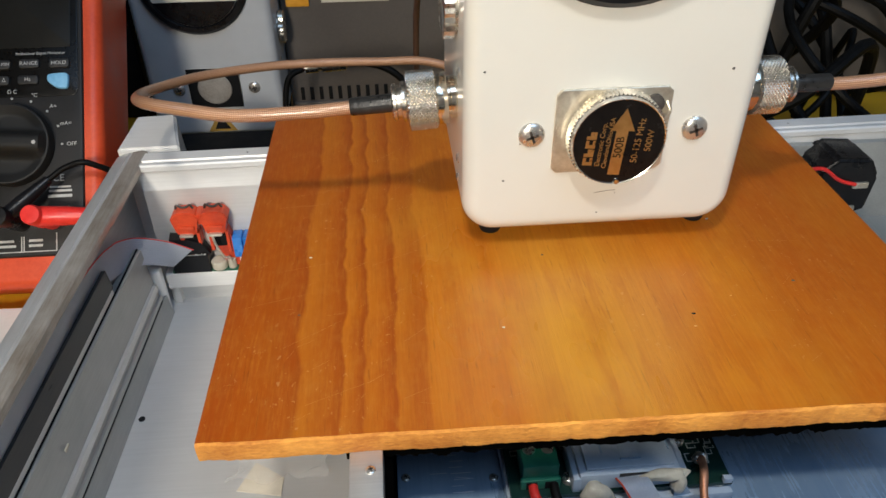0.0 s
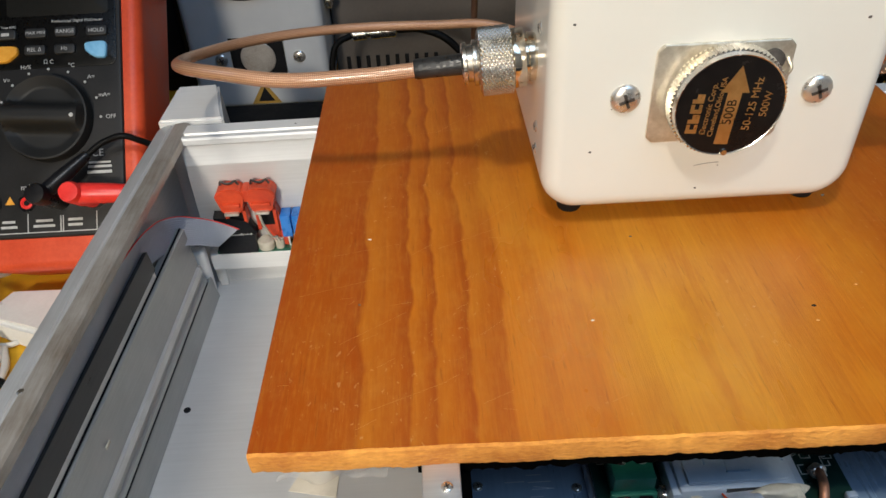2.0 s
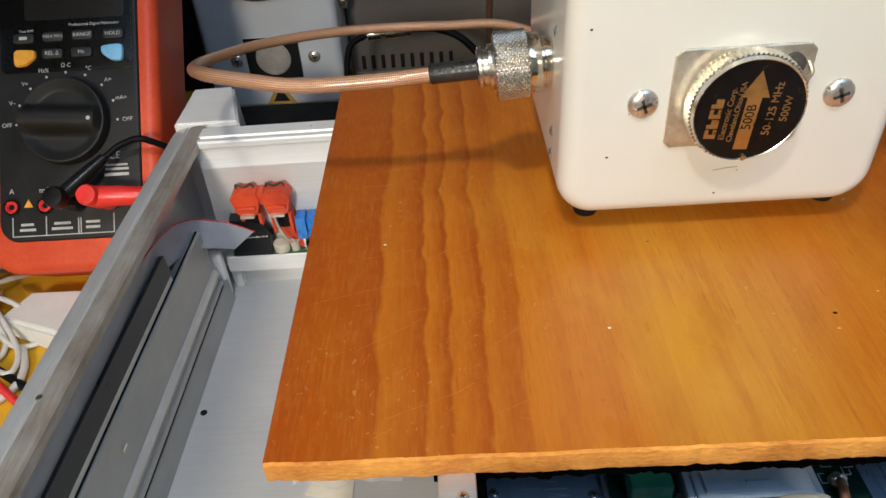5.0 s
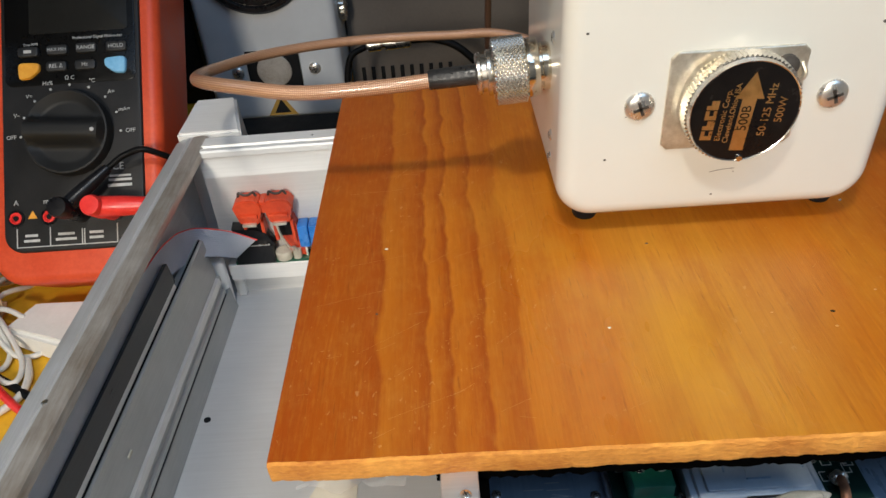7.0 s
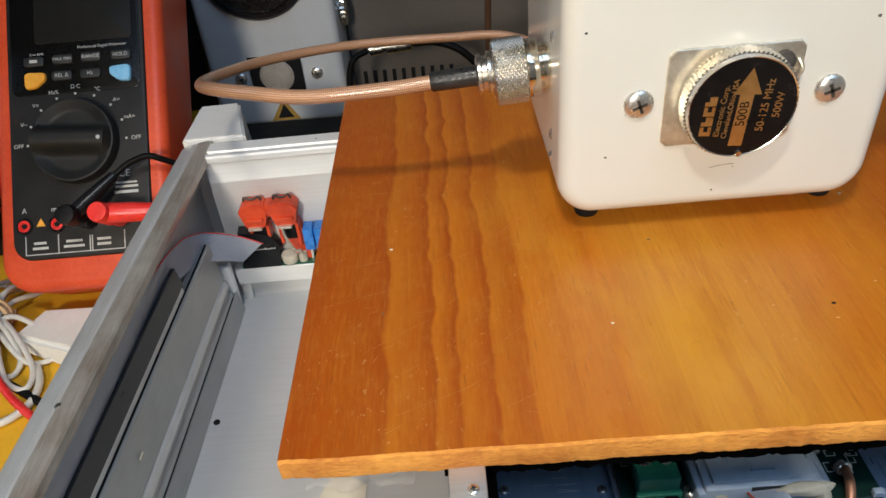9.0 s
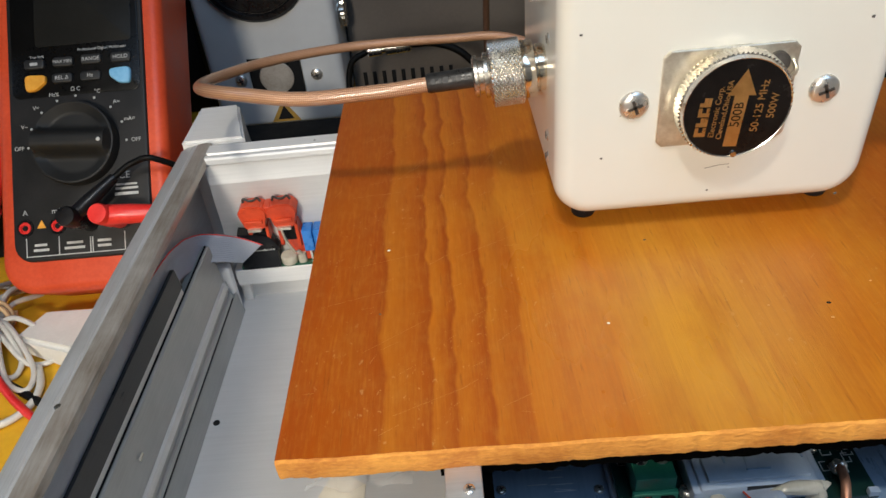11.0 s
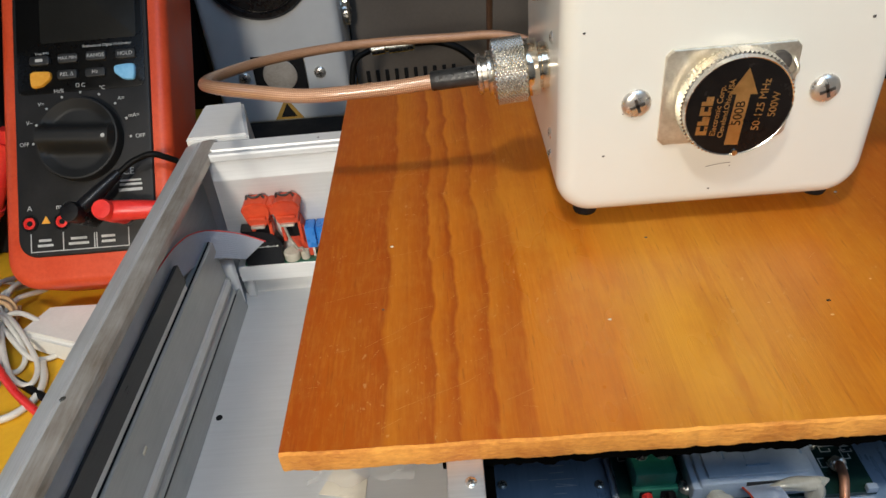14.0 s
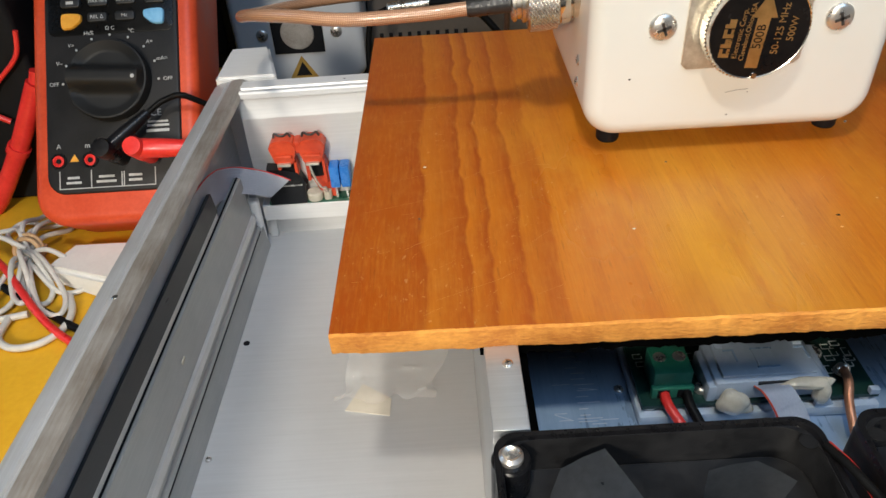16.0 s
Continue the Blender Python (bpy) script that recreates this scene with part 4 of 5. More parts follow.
            block((-0.0116 + 0.0012 * (k % 2), y + 0.0013, 0), (-0.0105 + 0.0012 * (k % 2), y + 0.0029, 0.00012), 0, 1, bm)
            block((-0.0092, y + 0.0013, 0), (-0.0082, y + 0.0029, 0.00012), 0, 1, bm)
        bm.transform(f)
        part("maker_mark", bm, GOLD, lab)
        part("stop_pin", lathe([(0.0011, 0.0076), (0.0009, 0.0084)], e @ pose(0, 0, 0) @ Matrix.Translation((0.0008, -0.0145, 0)), 12), SILVER, lab)
        # spring contact at the plate's corner, darkened for the reflection there
        part("catch", lathe([(0.0032, 0.0), (0.0032, 0.0016), (0.0016, 0.0022)], axis((px + a - 0.0062, oy - 0.0010, pz + b - 0.0055), (0, -1, 0)), 20), SLOT, w)
        part("catch_spring", tube([(px + a - 0.002, oy - 0.0014, pz + b - 0.005), (px + a - 0.0012, oy - 0.0030, pz + b - 0.008), (px + a - 0.0030, oy - 0.0016, pz + b - 0.0115)], 0.0007, 6, 8), NICKEL, w)
    else:
        part("empty_socket", lathe([(0.0142, 0.0006), (0.0142, 0.0016), (0.0132, 0.0016), (0.0130, -0.006)], axis((px, oy, pz), (0, -1, 0)), 36), DARK, w, "empty dark element socket")
        part("socket_shade", block((px - 0.0190, oy - 0.0014, pz - 0.0155), (px + 0.0190, oy - 0.0012, pz + 0.0155), 0), DARK, w)
        part("socket_core", lathe([(0.0125, 0.0016), (0.0120, 0.0020), (0.0040, 0.0020)], axis((px, oy, pz), (0, -1, 0)), 32), OXIDE, w)
        tri = [(-0.011, 0.0), (0.011, 0.0), (0.0, 0.018)]
        bm = loft([[(px + x, oy - d, oz + 0.0130 + z) for x, z in tri] for d in (-0.0005, 0.0003)])
        st = part("warning_sticker", bm, AMBER, w, "yellow triangle warning sticker")
        part("sticker_mark", loft([[(px + x * 0.55, oy - d, oz + 0.0150 + z * 0.62) for x, z in tri] for d in (0.0003, 0.0005)]), DARK, st)
    # meter movement
    dz = oz + 0.1290
    d = axis((ox - 0.0020, oy, dz), (0, -1, 0))
    dial = part("dial_bezel", lathe([(0.0385, -0.001), (0.0385, 0.0020), (0.0365, 0.0042), (0.0335, 0.0042), (0.0325, 0.0020)], d, 56, None, False), BLACKPLASTIC, w, "round black dial bezel")
    part("dial_face", lathe([(0.0328, 0.0012), (0.0328, 0.0016)], d, 48), PAPER if not plugged else DARK, dial)
    part("dial_band", block((ox - 0.0150, oy - 0.0022, dz - 0.0290), (ox + 0.0120, oy - 0.0017, dz - 0.0180)), GOLD if not plugged else DARK, dial)
    if not plugged:
        arc = [(0.0322 * math.cos(a), 0.0322 * math.sin(a)) for a in [radians(208 + 124 * k / 20) for k in range(21)]]
        part("dial_mask", loft([[(ox - 0.0020 + x, oy - d, dz + z) for x, z in arc] for d in (0.0017, 0.0026)]), BLACKPLASTIC, dial, "black lower part of the dial")
    for s in (-1, 1):
        part("side_plate", block((ox + s * 0.0478 - 0.0006, oy + 0.0135, oz + 0.0180), (ox + s * 0.0478 + 0.0006, oy + 0.0455, oz + 0.0700), 0.0004), NICKEL, w)
        for zz in (0.0230, 0.0310, 0.0635):
            cross_screw(w, axis((ox + s * 0.0483, oy + 0.0180, oz + zz), (s, 0, 0)), 0.0022, 0.0010)
        cap = part("side_port", lathe([(0.0118, -0.001), (0.0118, 0.0010), (0.0106, 0.0014), (0.0106, 0.0022)], axis((ox + s * 0.0478, oy + 0.0310, oz + 0.0835), (s, 0, 0)), 32), SILVER, w, "threaded side port")
        part("port_thread", knurl(0.0122, 0.0018, 0.0062, axis((ox + s * 0.0478, oy + 0.0310, oz + 0.0835), (s, 0, 0)), 48, 4, 0.0006, False), SILVER, cap)
    # chips in the paint
    if plugged:
        for x, z, r in ((-0.0350, 0.0310, 0.0006), (-0.0005, 0.0160, 0.0005), (0.0415, 0.0105, 0.0006), (0.0385, 0.0690, 0.0008), (-0.0425, 0.0710, 0.0006), (-0.0300, 0.0450, 0.0003), (0.0050, 0.0240, 0.0003)):
            part("chip", lathe([(r * 0.75, -0.0002), (r * 0.6, 0.00006)], axis((ox + x, oy, oz + z), (0.3, -1, 0)) @ Matrix.Diagonal((1.5, 0.9, 1, 1)), 9), CHIP, w)
        part("hairline", tube([(ox - 0.0025, oy - 0.00002, oz + 0.0243), (ox + 0.0015, oy - 0.00002, oz + 0.0250), (ox + 0.0050, oy - 0.00002, oz + 0.0252)], 0.00009, 5, 6), CHIP, w)
        return w, n_plug(w, ox - 0.0475, oy + 0.0265, oz + 0.0512, -1, 0.07), n_plug(w, ox + 0.0505, oy + 0.0265, oz + 0.0505, 1)
    return w, None, None


def coax(pts, label, r=0.00245, n=14, seg=16):
    c = spline(pts, n)
    bm = tube(pts, r, n, seg)
    uv = bm.loops.layers.uv.new("length")
    run = [0.0]
    for a, b in zip(c, c[1:]):
        run.append(run[-1] + (b - a).length)
    bm.faces.ensure_lookup_table()
    for k, f in enumerate(bm.faces):
        j, i = divmod(k, seg)
        if j >= len(run) - 1:
            continue
        for l, (dj, di) in zip(f.loops, ((0, 0), (0, 1), (1, 1), (1, 0))):
            l[uv].uv = (run[j + dj], (i + di) / seg)
    return tagged(part("coaxial_cable", bm, CABLE), label, "cable")


meter, _, _ = wattmeter(0.1398, 0.2585, 0.1020, "white enamelled wattmeter with a round plug-in element on plywood", True)
wattmeter(-0.0620, 0.575, BENCH, "white wattmeter, greyed for shade, with empty element socket behind the chassis", False)

coax([(0.0600, 0.2850, 0.15095), (0.0500, 0.2850, 0.1502), (0.0380, 0.2850, 0.1494), (0.0120, 0.2870, 0.1482), (-0.0080, 0.2950, 0.1476), (-0.0280, 0.3150, 0.1420), (-0.0410, 0.3480, 0.1300),
                       (-0.0420, 0.3800, 0.1200), (-0.0260, 0.4180, 0.1100), (0.0100, 0.4450, 0.1030), (0.0600, 0.4560, 0.0985), (0.1000, 0.4560, 0.0950), (0.1500, 0.4500, 0.0700), (0.1900, 0.4600, 0.0100), (0.2100, 0.4700, BENCH + 0.0024)], "brown coaxial cable looping from the wattmeter's plug")
coax([(0.2240, 0.2850, 0.1525), (0.2330, 0.2850, 0.1520), (0.2450, 0.2840, 0.1530), (0.2700, 0.2800, 0.1560), (0.3200, 0.2700, 0.1500), (0.4000, 0.2600, 0.0900), (0.4500, 0.2600, BENCH + 0.0024)], "brown coaxial cable leaving the wattmeter's far plug")


# ---- small rear board with red terminals ----
rb = thing("relay_board", pose(-0.01, 0.3600, 0.0268), "small green circuit board with red terminals on ledge", "circuit board")
part("substrate", block((-0.0500, 0.3568, 0.0268), (0.0300, 0.3648, 0.0284)), PCB, rb)
part("socket_block", block((-0.0490, 0.3560, 0.0272), (-0.0300, 0.3615, 0.0380), 0.0004), BLACKPLASTIC, rb, "black header block")
part("header_top", loft([[(-0.0480, y, 0.0480 + d), (-0.0380, y, 0.0470 + d), (-0.0325, y, 0.0450 + d), (-0.0285, y, 0.0380), (-0.0450, y, 0.0380)] for y, d in ((0.3570, 0.0), (0.3620, 0.0012))]), BLACKPLASTIC, rb)
part("header_pin_row", block((-0.0470, 0.3556, 0.0384), (-0.0310, 0.3562, 0.0390)), STEEL, rb)
part("round_capacitor", lathe([(0.0040, 0.0284), (0.0042, 0.0288), (0.0042, 0.0322), (0.0036, 0.0329)], pose(-0.0258, 0.3590, 0), 24), GLUE, rb, "pale round capacitor")
part("small_capacitor", lathe([(0.0022, 0.0284), (0.0022, 0.0335)], pose(-0.0192, 0.3585, 0), 16), GLUE, rb)
for i, x0 in enumerate((-0.0432, -0.0290)):
    sec = [(0.0016, 0.0515), (0.0002, 0.0538), (0.0006, 0.0572), (-0.0014, 0.0598), (-0.0008, 0.0618), (0.0012, 0.0640), (0.0046, 0.0646), (0.0070, 0.0646), (0.0104, 0.0640),
           (0.0124, 0.0618), (0.0128, 0.0598), (0.0110, 0.0572), (0.0112, 0.0538), (0.0100, 0.0515)]
    bm = loft([[(x0 + o, y, z) for o, z in sec] for y in (0.3550, 0.3640)])
    bmesh.ops.bevel(bm, geom=bm.edges[:], offset=0.0006, segments=2, affect="EDGES")
    tm = part("push_terminal", bm, REDPLASTIC, rb, "red push terminal")
    part("lower_shell", loft([[(x0 + q, y, z) for q, z in ((0.0016, 0.0516), (0.0108, 0.0516), (0.0120 + 0.0030 * i, 0.0360), (0.0112 + 0.0034 * i, 0.0288), (0.0040 + 0.004 * i, 0.0288), (0.0026, 0.0420))] for y in (0.3592, 0.3645)]), REDPLASTIC, tm)
    part("leg_web", block((x0 + 0.0012, 0.3572, 0.0400), (x0 + 0.0030, 0.3600, 0.0512), 0.0003), REDPLASTIC, tm)
    part("leg_web", block((x0 + 0.0096, 0.3572, 0.0380), (x0 + 0.0112, 0.3600, 0.0512), 0.0003), REDPLASTIC, tm)
    part("terminal_mouth", block((x0 + 0.0030, 0.3584, 0.0418), (x0 + 0.0096, 0.3593, 0.0512), 0.0003), DARK, tm)
    part("top_clip", tube([(x0 + 0.0014, 0.3605, 0.0642), (x0 + 0.0022, 0.3600, 0.0664), (x0 + 0.0044, 0.3600, 0.0652), (x0 + 0.0066, 0.3600, 0.0652), (x0 + 0.0088, 0.3600, 0.0664), (x0 + 0.0098, 0.3605, 0.0642)], 0.0006, 4, 8), SLOT, tm)
    part("jaw", block((x0 + 0.0012, 0.3534, 0.0552), (x0 + 0.0102, 0.3552, 0.0574), 0.0006), REDPLASTIC, tm)
    part("clamp_plate", block((x0 + 0.0022, 0.3532, 0.0512), (x0 + 0.0088, 0.3556, 0.0526), 0.0003), NICKEL, tm)
part("bridge", block((-0.0318, 0.3560, 0.0568), (-0.0286, 0.3640, 0.0634), 0.0008), REDPLASTIC, rb)
part("contact_leg", tube([(-0.0250, 0.3536, 0.0520), (-0.0240, 0.3534, 0.0458), (-0.0212, 0.3542, 0.0378), (-0.0192, 0.3560, 0.0360), (-0.0185, 0.3575, 0.0284)], 0.0006, 6, 8), NICKEL, rb)
for x in (-0.0166, -0.0112):
    c = part("film_capacitor", block((x, 0.3560, 0.0355), (x + 0.0050, 0.3640, 0.0478), 0.0007), BLUECAP, rb, "blue film capacitor")
    part("lead", block((x + 0.0016, 0.3590, 0.0284), (x + 0.0026, 0.3600, 0.0358)), STEEL, c)

# ribbon cable along the side wall, turning up to the small board
outer = spline([(-0.0765, -0.05, 0.0805), (-0.0700, 0.10, 0.0805), (-0.0646, 0.24, 0.0795), (-0.0640, 0.300, 0.0735), (-0.0648, 0.328, 0.0655), (-0.0652, 0.344, 0.0580), (-0.0600, 0.3520, 0.0535), (-0.0475, 0.3550, 0.0482), (-0.0365, 0.3545, 0.0430)], 10)
inner = spline([(-0.0790, -0.05, 0.0590), (-0.0725, 0.10, 0.0590), (-0.0672, 0.24, 0.0590), (-0.0660, 0.295, 0.0580), (-0.0630, 0.322, 0.0530), (-0.0590, 0.3380, 0.0465), (-0.0545, 0.3465, 0.0405), (-0.0505, 0.3505, 0.0365), (-0.0475, 0.3530, 0.0340)], 10)
bm = bmesh.new()
cores = 14
rows = []
for a, b in zip(outer, inner):
    row = []
    for k in range(cores * 2 + 1):
        q = a.lerp(b, k / (cores * 2))
        row.append(q + Vector((0.0001, -0.00005, 0.00014)) * (k % 2))
    rows.append(row)
loft(rows, bm, closed=False)
bmesh.ops.solidify(bm, geom=bm.faces[:], thickness=0.0007)
rib = tagged(part("ribbon_cable", bm, RIBBON), "grey flat ribbon cable with one red edge core", "ribbon cable")
part("red_core", tube(outer[::5] + [outer[-1]], 0.00030, 5, 8), REDWIRE, rib, "red marker core")

# black part with a red wire on the far rear wall
blk = thing("black_terminal_block", pose(0.300, 0.355, 0.034), "black component with red wire on the rear wall", "terminal block")
bm = bmesh.new()
loft([[(0.281, y, 0.0640), (0.286, y, 0.0560), (0.302, y, 0.0500), (0.311, y, 0.0520), (0.3125, y, 0.0720), (0.306, y, 0.0825), (0.288, y, 0.0835), (0.280, y, 0.0760)] for y in (0.345, 0.3690)], bm)
bmesh.ops.bevel(bm, geom=bm.edges[:], offset=0.0018, segments=3, affect="EDGES")
part("body", bm, BLACKPLASTIC, blk)
part("tab", block((0.2990, 0.3435, 0.0665), (0.3070, 0.3452, 0.0700), 0.0006), NICKEL, blk)
part("tab", block((0.3010, 0.3435, 0.0520), (0.3040, 0.3452, 0.0560), 0.0006), NICKEL, blk)
part("bracket", block((0.284, 0.350, 0.0338), (0.310, 0.368, 0.0522), 0.0008), BLACKPLASTIC, blk)
cord("red_link_wire", [(0.2560, 0.336, 0.0800), (0.2700, 0.340, 0.0812), (0.2800, 0.343, 0.0795), (0.2900, 0.3435, 0.0725), (0.3000, 0.3440, 0.0690)], 0.0010, REDWIRE, "thin red wire to the black component", "wire")

# torn clear bag with a paper tag on the chassis floor
bag = thing("plastic_bag", pose(0.018, 0.245, 0.004), "crumpled clear plastic bag with paper tag", "plastic bag")
bm = bmesh.new()
n = 18
grid = []
for i in range(n):
    grid.append([])
    for j in range(n):
        x, y = 0.000 + 0.040 * i / (n - 1), 0.236 + 0.040 * j / (n - 1)
        z = 0.0052 + 0.0085 * max(0, noise.noise(Vector((x * 95, y * 95, 2)))) + 0.003 * abs(noise.noise(Vector((x * 260, y * 260, 5)))) + 0.004 * (j / n)
        grid[-1].append((x + 0.004 * noise.noise(Vector((x * 120, y * 120, 8))) - 0.008 * (1 - j / n), y + 0.003 * noise.noise(Vector((x * 100, y * 100, 4))), z))
loft(grid, bm, closed=False)
part("film", bm, FILM, bag, "", False)
bm = loft([[(-0.0045, 0.2350, z), (0.0140, 0.2310, z), (0.0145, 0.2400, z), (0.0020, 0.2490, z)] for z in (0.0042, 0.0046)])
part("paper_tag", bm, PAPER, bag, "cream paper tag", False)

# ---- multimeter leaning back ----
dm = thing("multimeter", pose(-0.1365, 0.4218, 0.0756, 48.3, 0, 0), "orange and charcoal digital multimeter leaning back on the bench", "multimeter", local=True)
T = 0.0425
off = pose(0, 0.0165, 0)
hol = part("holster", slab(0.0915, 0.197, 0.017, -T, 0.0025, 0.006, off, 8, 5, None, 0.004), HOLSTER, dm, "orange-red rubber holster")
part("face", slab(0.0735, 0.176, 0.010, -0.004, 0.0042, 0.0012, pose(0, 0.0225, 0), 8, 3), DMMFACE, dm, "charcoal face plate")
part("display_panel", slab(0.0690, 0.0850, 0.004, 0.003, 0.0047, 0.0005, pose(0, 0.0645, 0), 6, 2), DMMBLACK, dm, "gloss black display surround")
part("display", slab(0.0520, 0.0500, 0.002, 0.004, 0.0050, 0.0002, pose(0.0048, 0.0745, 0), 4, 2), LCD, dm, "dark unlit display")


def dished_knob(cx, cy, turn):
    """Round knob with two scooped dishes and a raised grip between them."""
    rings = [[(0.0222, 0.0045)], [(0.0222, 0.0095)], [(0.0217, 0.0112)], [(0.0209, 0.0114)]]
    out = []
    for r, h in [q[0] for q in rings]:
        out.append([(cx + r * math.cos(math.tau * i / 72), cy + r * math.sin(math.tau * i / 72), h) for i in range(72)])
    for r in [0.0201 - 0.0010 * k for k in range(20)] + [0.0005]:
        ring = []
        for i in range(72):
            x, y = r * math.cos(math.tau * i / 72), r * math.sin(math.tau * i / 72)
            v = -x * math.sin(turn) + y * math.cos(turn)
            grip = math.exp(-(abs(v) / 0.0062) ** 4) * min(1.0, max(0.0, (0.0212 - r) / 0.002))
            dish = 0.0114 - 0.0034 * min(1.0, (0.0209 - r) / 0.005)
            ring.append((cx + x, cy + y, dish + (0.0172 - dish) * grip))
        out.append(ring)
    return loft(out)


kn = part("range_knob", dished_knob(-0.0003, -0.0050, radians(-4)), KNOB, dm, "round black range knob with two scooped dishes")
part("pointer_dot", lathe([(0.0011, 0.0185), (0.0009, 0.0187)], pose(0.0165, -0.0065, -0.0012), 12), PRINT, kn)
marks = ("OFF", "V~", "V=", "Hz%", "\u03a9 C", "\u00b0C", "A=", "mA=", "OFF")
for k, s in enumerate(marks):
    a = radians(180 - 22.5 * k)
    r = 0.0262
    x, y = -0.0003 + r * math.cos(a), -0.0050 + r * math.sin(a)
    part("range_dot", lathe([(0.0007, 0.0050), (0.0006, 0.0053)], pose(x, y, 0), 10), PRINT, dm)
    rt = 0.0305 if k not in (0, 8) else 0.0312
    words(s, 0.0030, pose(-0.0003 + rt * math.cos(a), -0.0050 + (rt - 0.0005) * math.sin(a), 0.0048), PRINT, dm)
keys = ((-0.0214, 0.0398, ""), (-0.0060, 0.0400, "MAX MIN"), (0.0092, 0.0402, "RANGE"), (0.0251, 0.0400, "HOLD"), (-0.0066, 0.0312, "REL \u0394"), (0.0086, 0.0312, "Hz"))
for x, y, s in keys:
    k = part("key", slab(0.0108, 0.0052, 0.0015, 0.004, 0.0064, 0.0007, pose(x, y, 0), 4, 3), GREYBTN, dm)
    if s:
        words(s, 0.0024 if len(s) > 5 else 0.0029, pose(x, y, 0.0064), PRINT, k)
    else:
        part("key_mark", block((x - 0.002, y - 0.0008, 0.0064), (x + 0.002, y + 0.0008, 0.0065)), PRINT, k)


def rounded(pts, q=0.3, n=4):
    """Soften the corners of a flat outline."""
    out = []
    for i, p in enumerate(pts):
        p, a, c = Vector(p), Vector(pts[i - 1]), Vector(pts[(i + 1) % len(pts)])
        a, c = p.lerp(a, q), p.lerp(c, q)
        out += [a.lerp(p, k / n).lerp(p.lerp(c, k / n), k / n) for k in range(n + 1)]
    return out


def wedge_key(x, y, s, mt, label):
    pts = rounded([(-0.0055 * s, 0.0042), (0.0060 * s, 0.0036), (0.0060 * s, -0.0006), (0.0010 * s, -0.0046), (-0.0050 * s, -0.0050)])
    bm = loft([[(x + q * a, y + q * b, z) for a, b in pts] for q, z in ((1, 0.004), (1, 0.0058), (0.96, 0.0063), (0.88, 0.0066))])
    part("key", bm, mt, dm, label)


wedge_key(-0.0214, 0.0300, 1, YELBTN, "yellow key")
wedge_key(0.0247, 0.0305, -1, BLUEBTN, "pale blue key")
words("Professional Digital Multimeter", 0.0021, pose(0.0148, 0.0462, 0.0048), PRINT, dm)
words("True RMS", 0.0019, pose(-0.0205, 0.0440, 0.0048), PRINT, dm)
words("CE", 0.0052, pose(0.0235, -0.0235, 0.0044), PRINT, dm)
words("A", 0.0040, pose(-0.0300, -0.0395, 0.0044), PRINT, dm)
words("mA", 0.0040, pose(-0.0130, -0.0395, 0.0044), PRINT, dm)
for x in (-0.0300, -0.0128, 0.0045, 0.0220):
    j = part("jack", lathe([(0.0044, 0.004), (0.0044, 0.0050), (0.0034, 0.0050), (0.0032, 0.0042)], pose(x, -0.0475, 0), 24), BLACKPLASTIC, dm)
    part("jack_insert", lathe([(0.0031, 0.0042), (0.0031, 0.0052), (0.0022, 0.0053), (0.0018, 0.0046)], pose(x, -0.0475, 0), 20), REDWIRE if x < 0 else BLACKPLASTIC, j, "red jack insert" if x < 0 else "")
    part("jack_hole", lathe([(0.0014, 0.0044), (0.0014, 0.0050)], pose(x, -0.0475, 0), 16), DARK, j)
bm = bmesh.new()
for lo, hi in (((-0.0300, -0.0625), (-0.0295, -0.0530)), ((-0.0128, -0.0625), (-0.0123, -0.0530)), ((0.0038, -0.0625), (0.0043, -0.0545)), ((0.0050, -0.0625), (0.0055, -0.0545)),
               ((0.0220, -0.0625), (0.0225, -0.0530)), ((-0.0300, -0.0630), (0.0225, -0.0625)),
               ((-0.0255, -0.0575), (-0.0190, -0.0562)), ((-0.0262, -0.0602), (-0.0180, -0.0589)), ((-0.0085, -0.0575), (0.0000, -0.0562)), ((-0.0098, -0.0602), (0.0010, -0.0589)),
               ((0.0078, -0.0575), (0.0150, -0.0562)), ((0.0078, -0.0602), (0.0150, -0.0589)),
               ((0.0190, -0.0288), (0.0300, -0.0278)), ((0.0185, -0.0310), (0.0305, -0.0298)), ((0.0180, -0.0340), (0.0305, -0.0325))):
    block((lo[0], lo[1], 0.0042), (hi[0], hi[1], 0.0044), 0, 1, bm)
part("print", bm, PRINT, dm)
part("caution_mark", loft([[(-0.0215 + x, -0.0480 + y, z) for x, y in ((-0.0024, 0), (0.0024, 0), (0, 0.0042))] for z in (0.0042, 0.0044)]), YELBTN, dm)
# tilting stand behind
part("stand", loft([[(x, 0.062, -T - 0.0002), (x, 0.055, -T - 0.0002), (x, 0.0085, -0.1140), (x, 0.0145, -0.1160)] for x in (-0.022, 0.022)]), BLACKPLASTIC, dm)

D = pose(-0.1365, 0.4218, 0.0756, 48.3, 0, 0)


def on_meter(*pts):
    return [tuple(D @ Vector(p)) for p in pts]


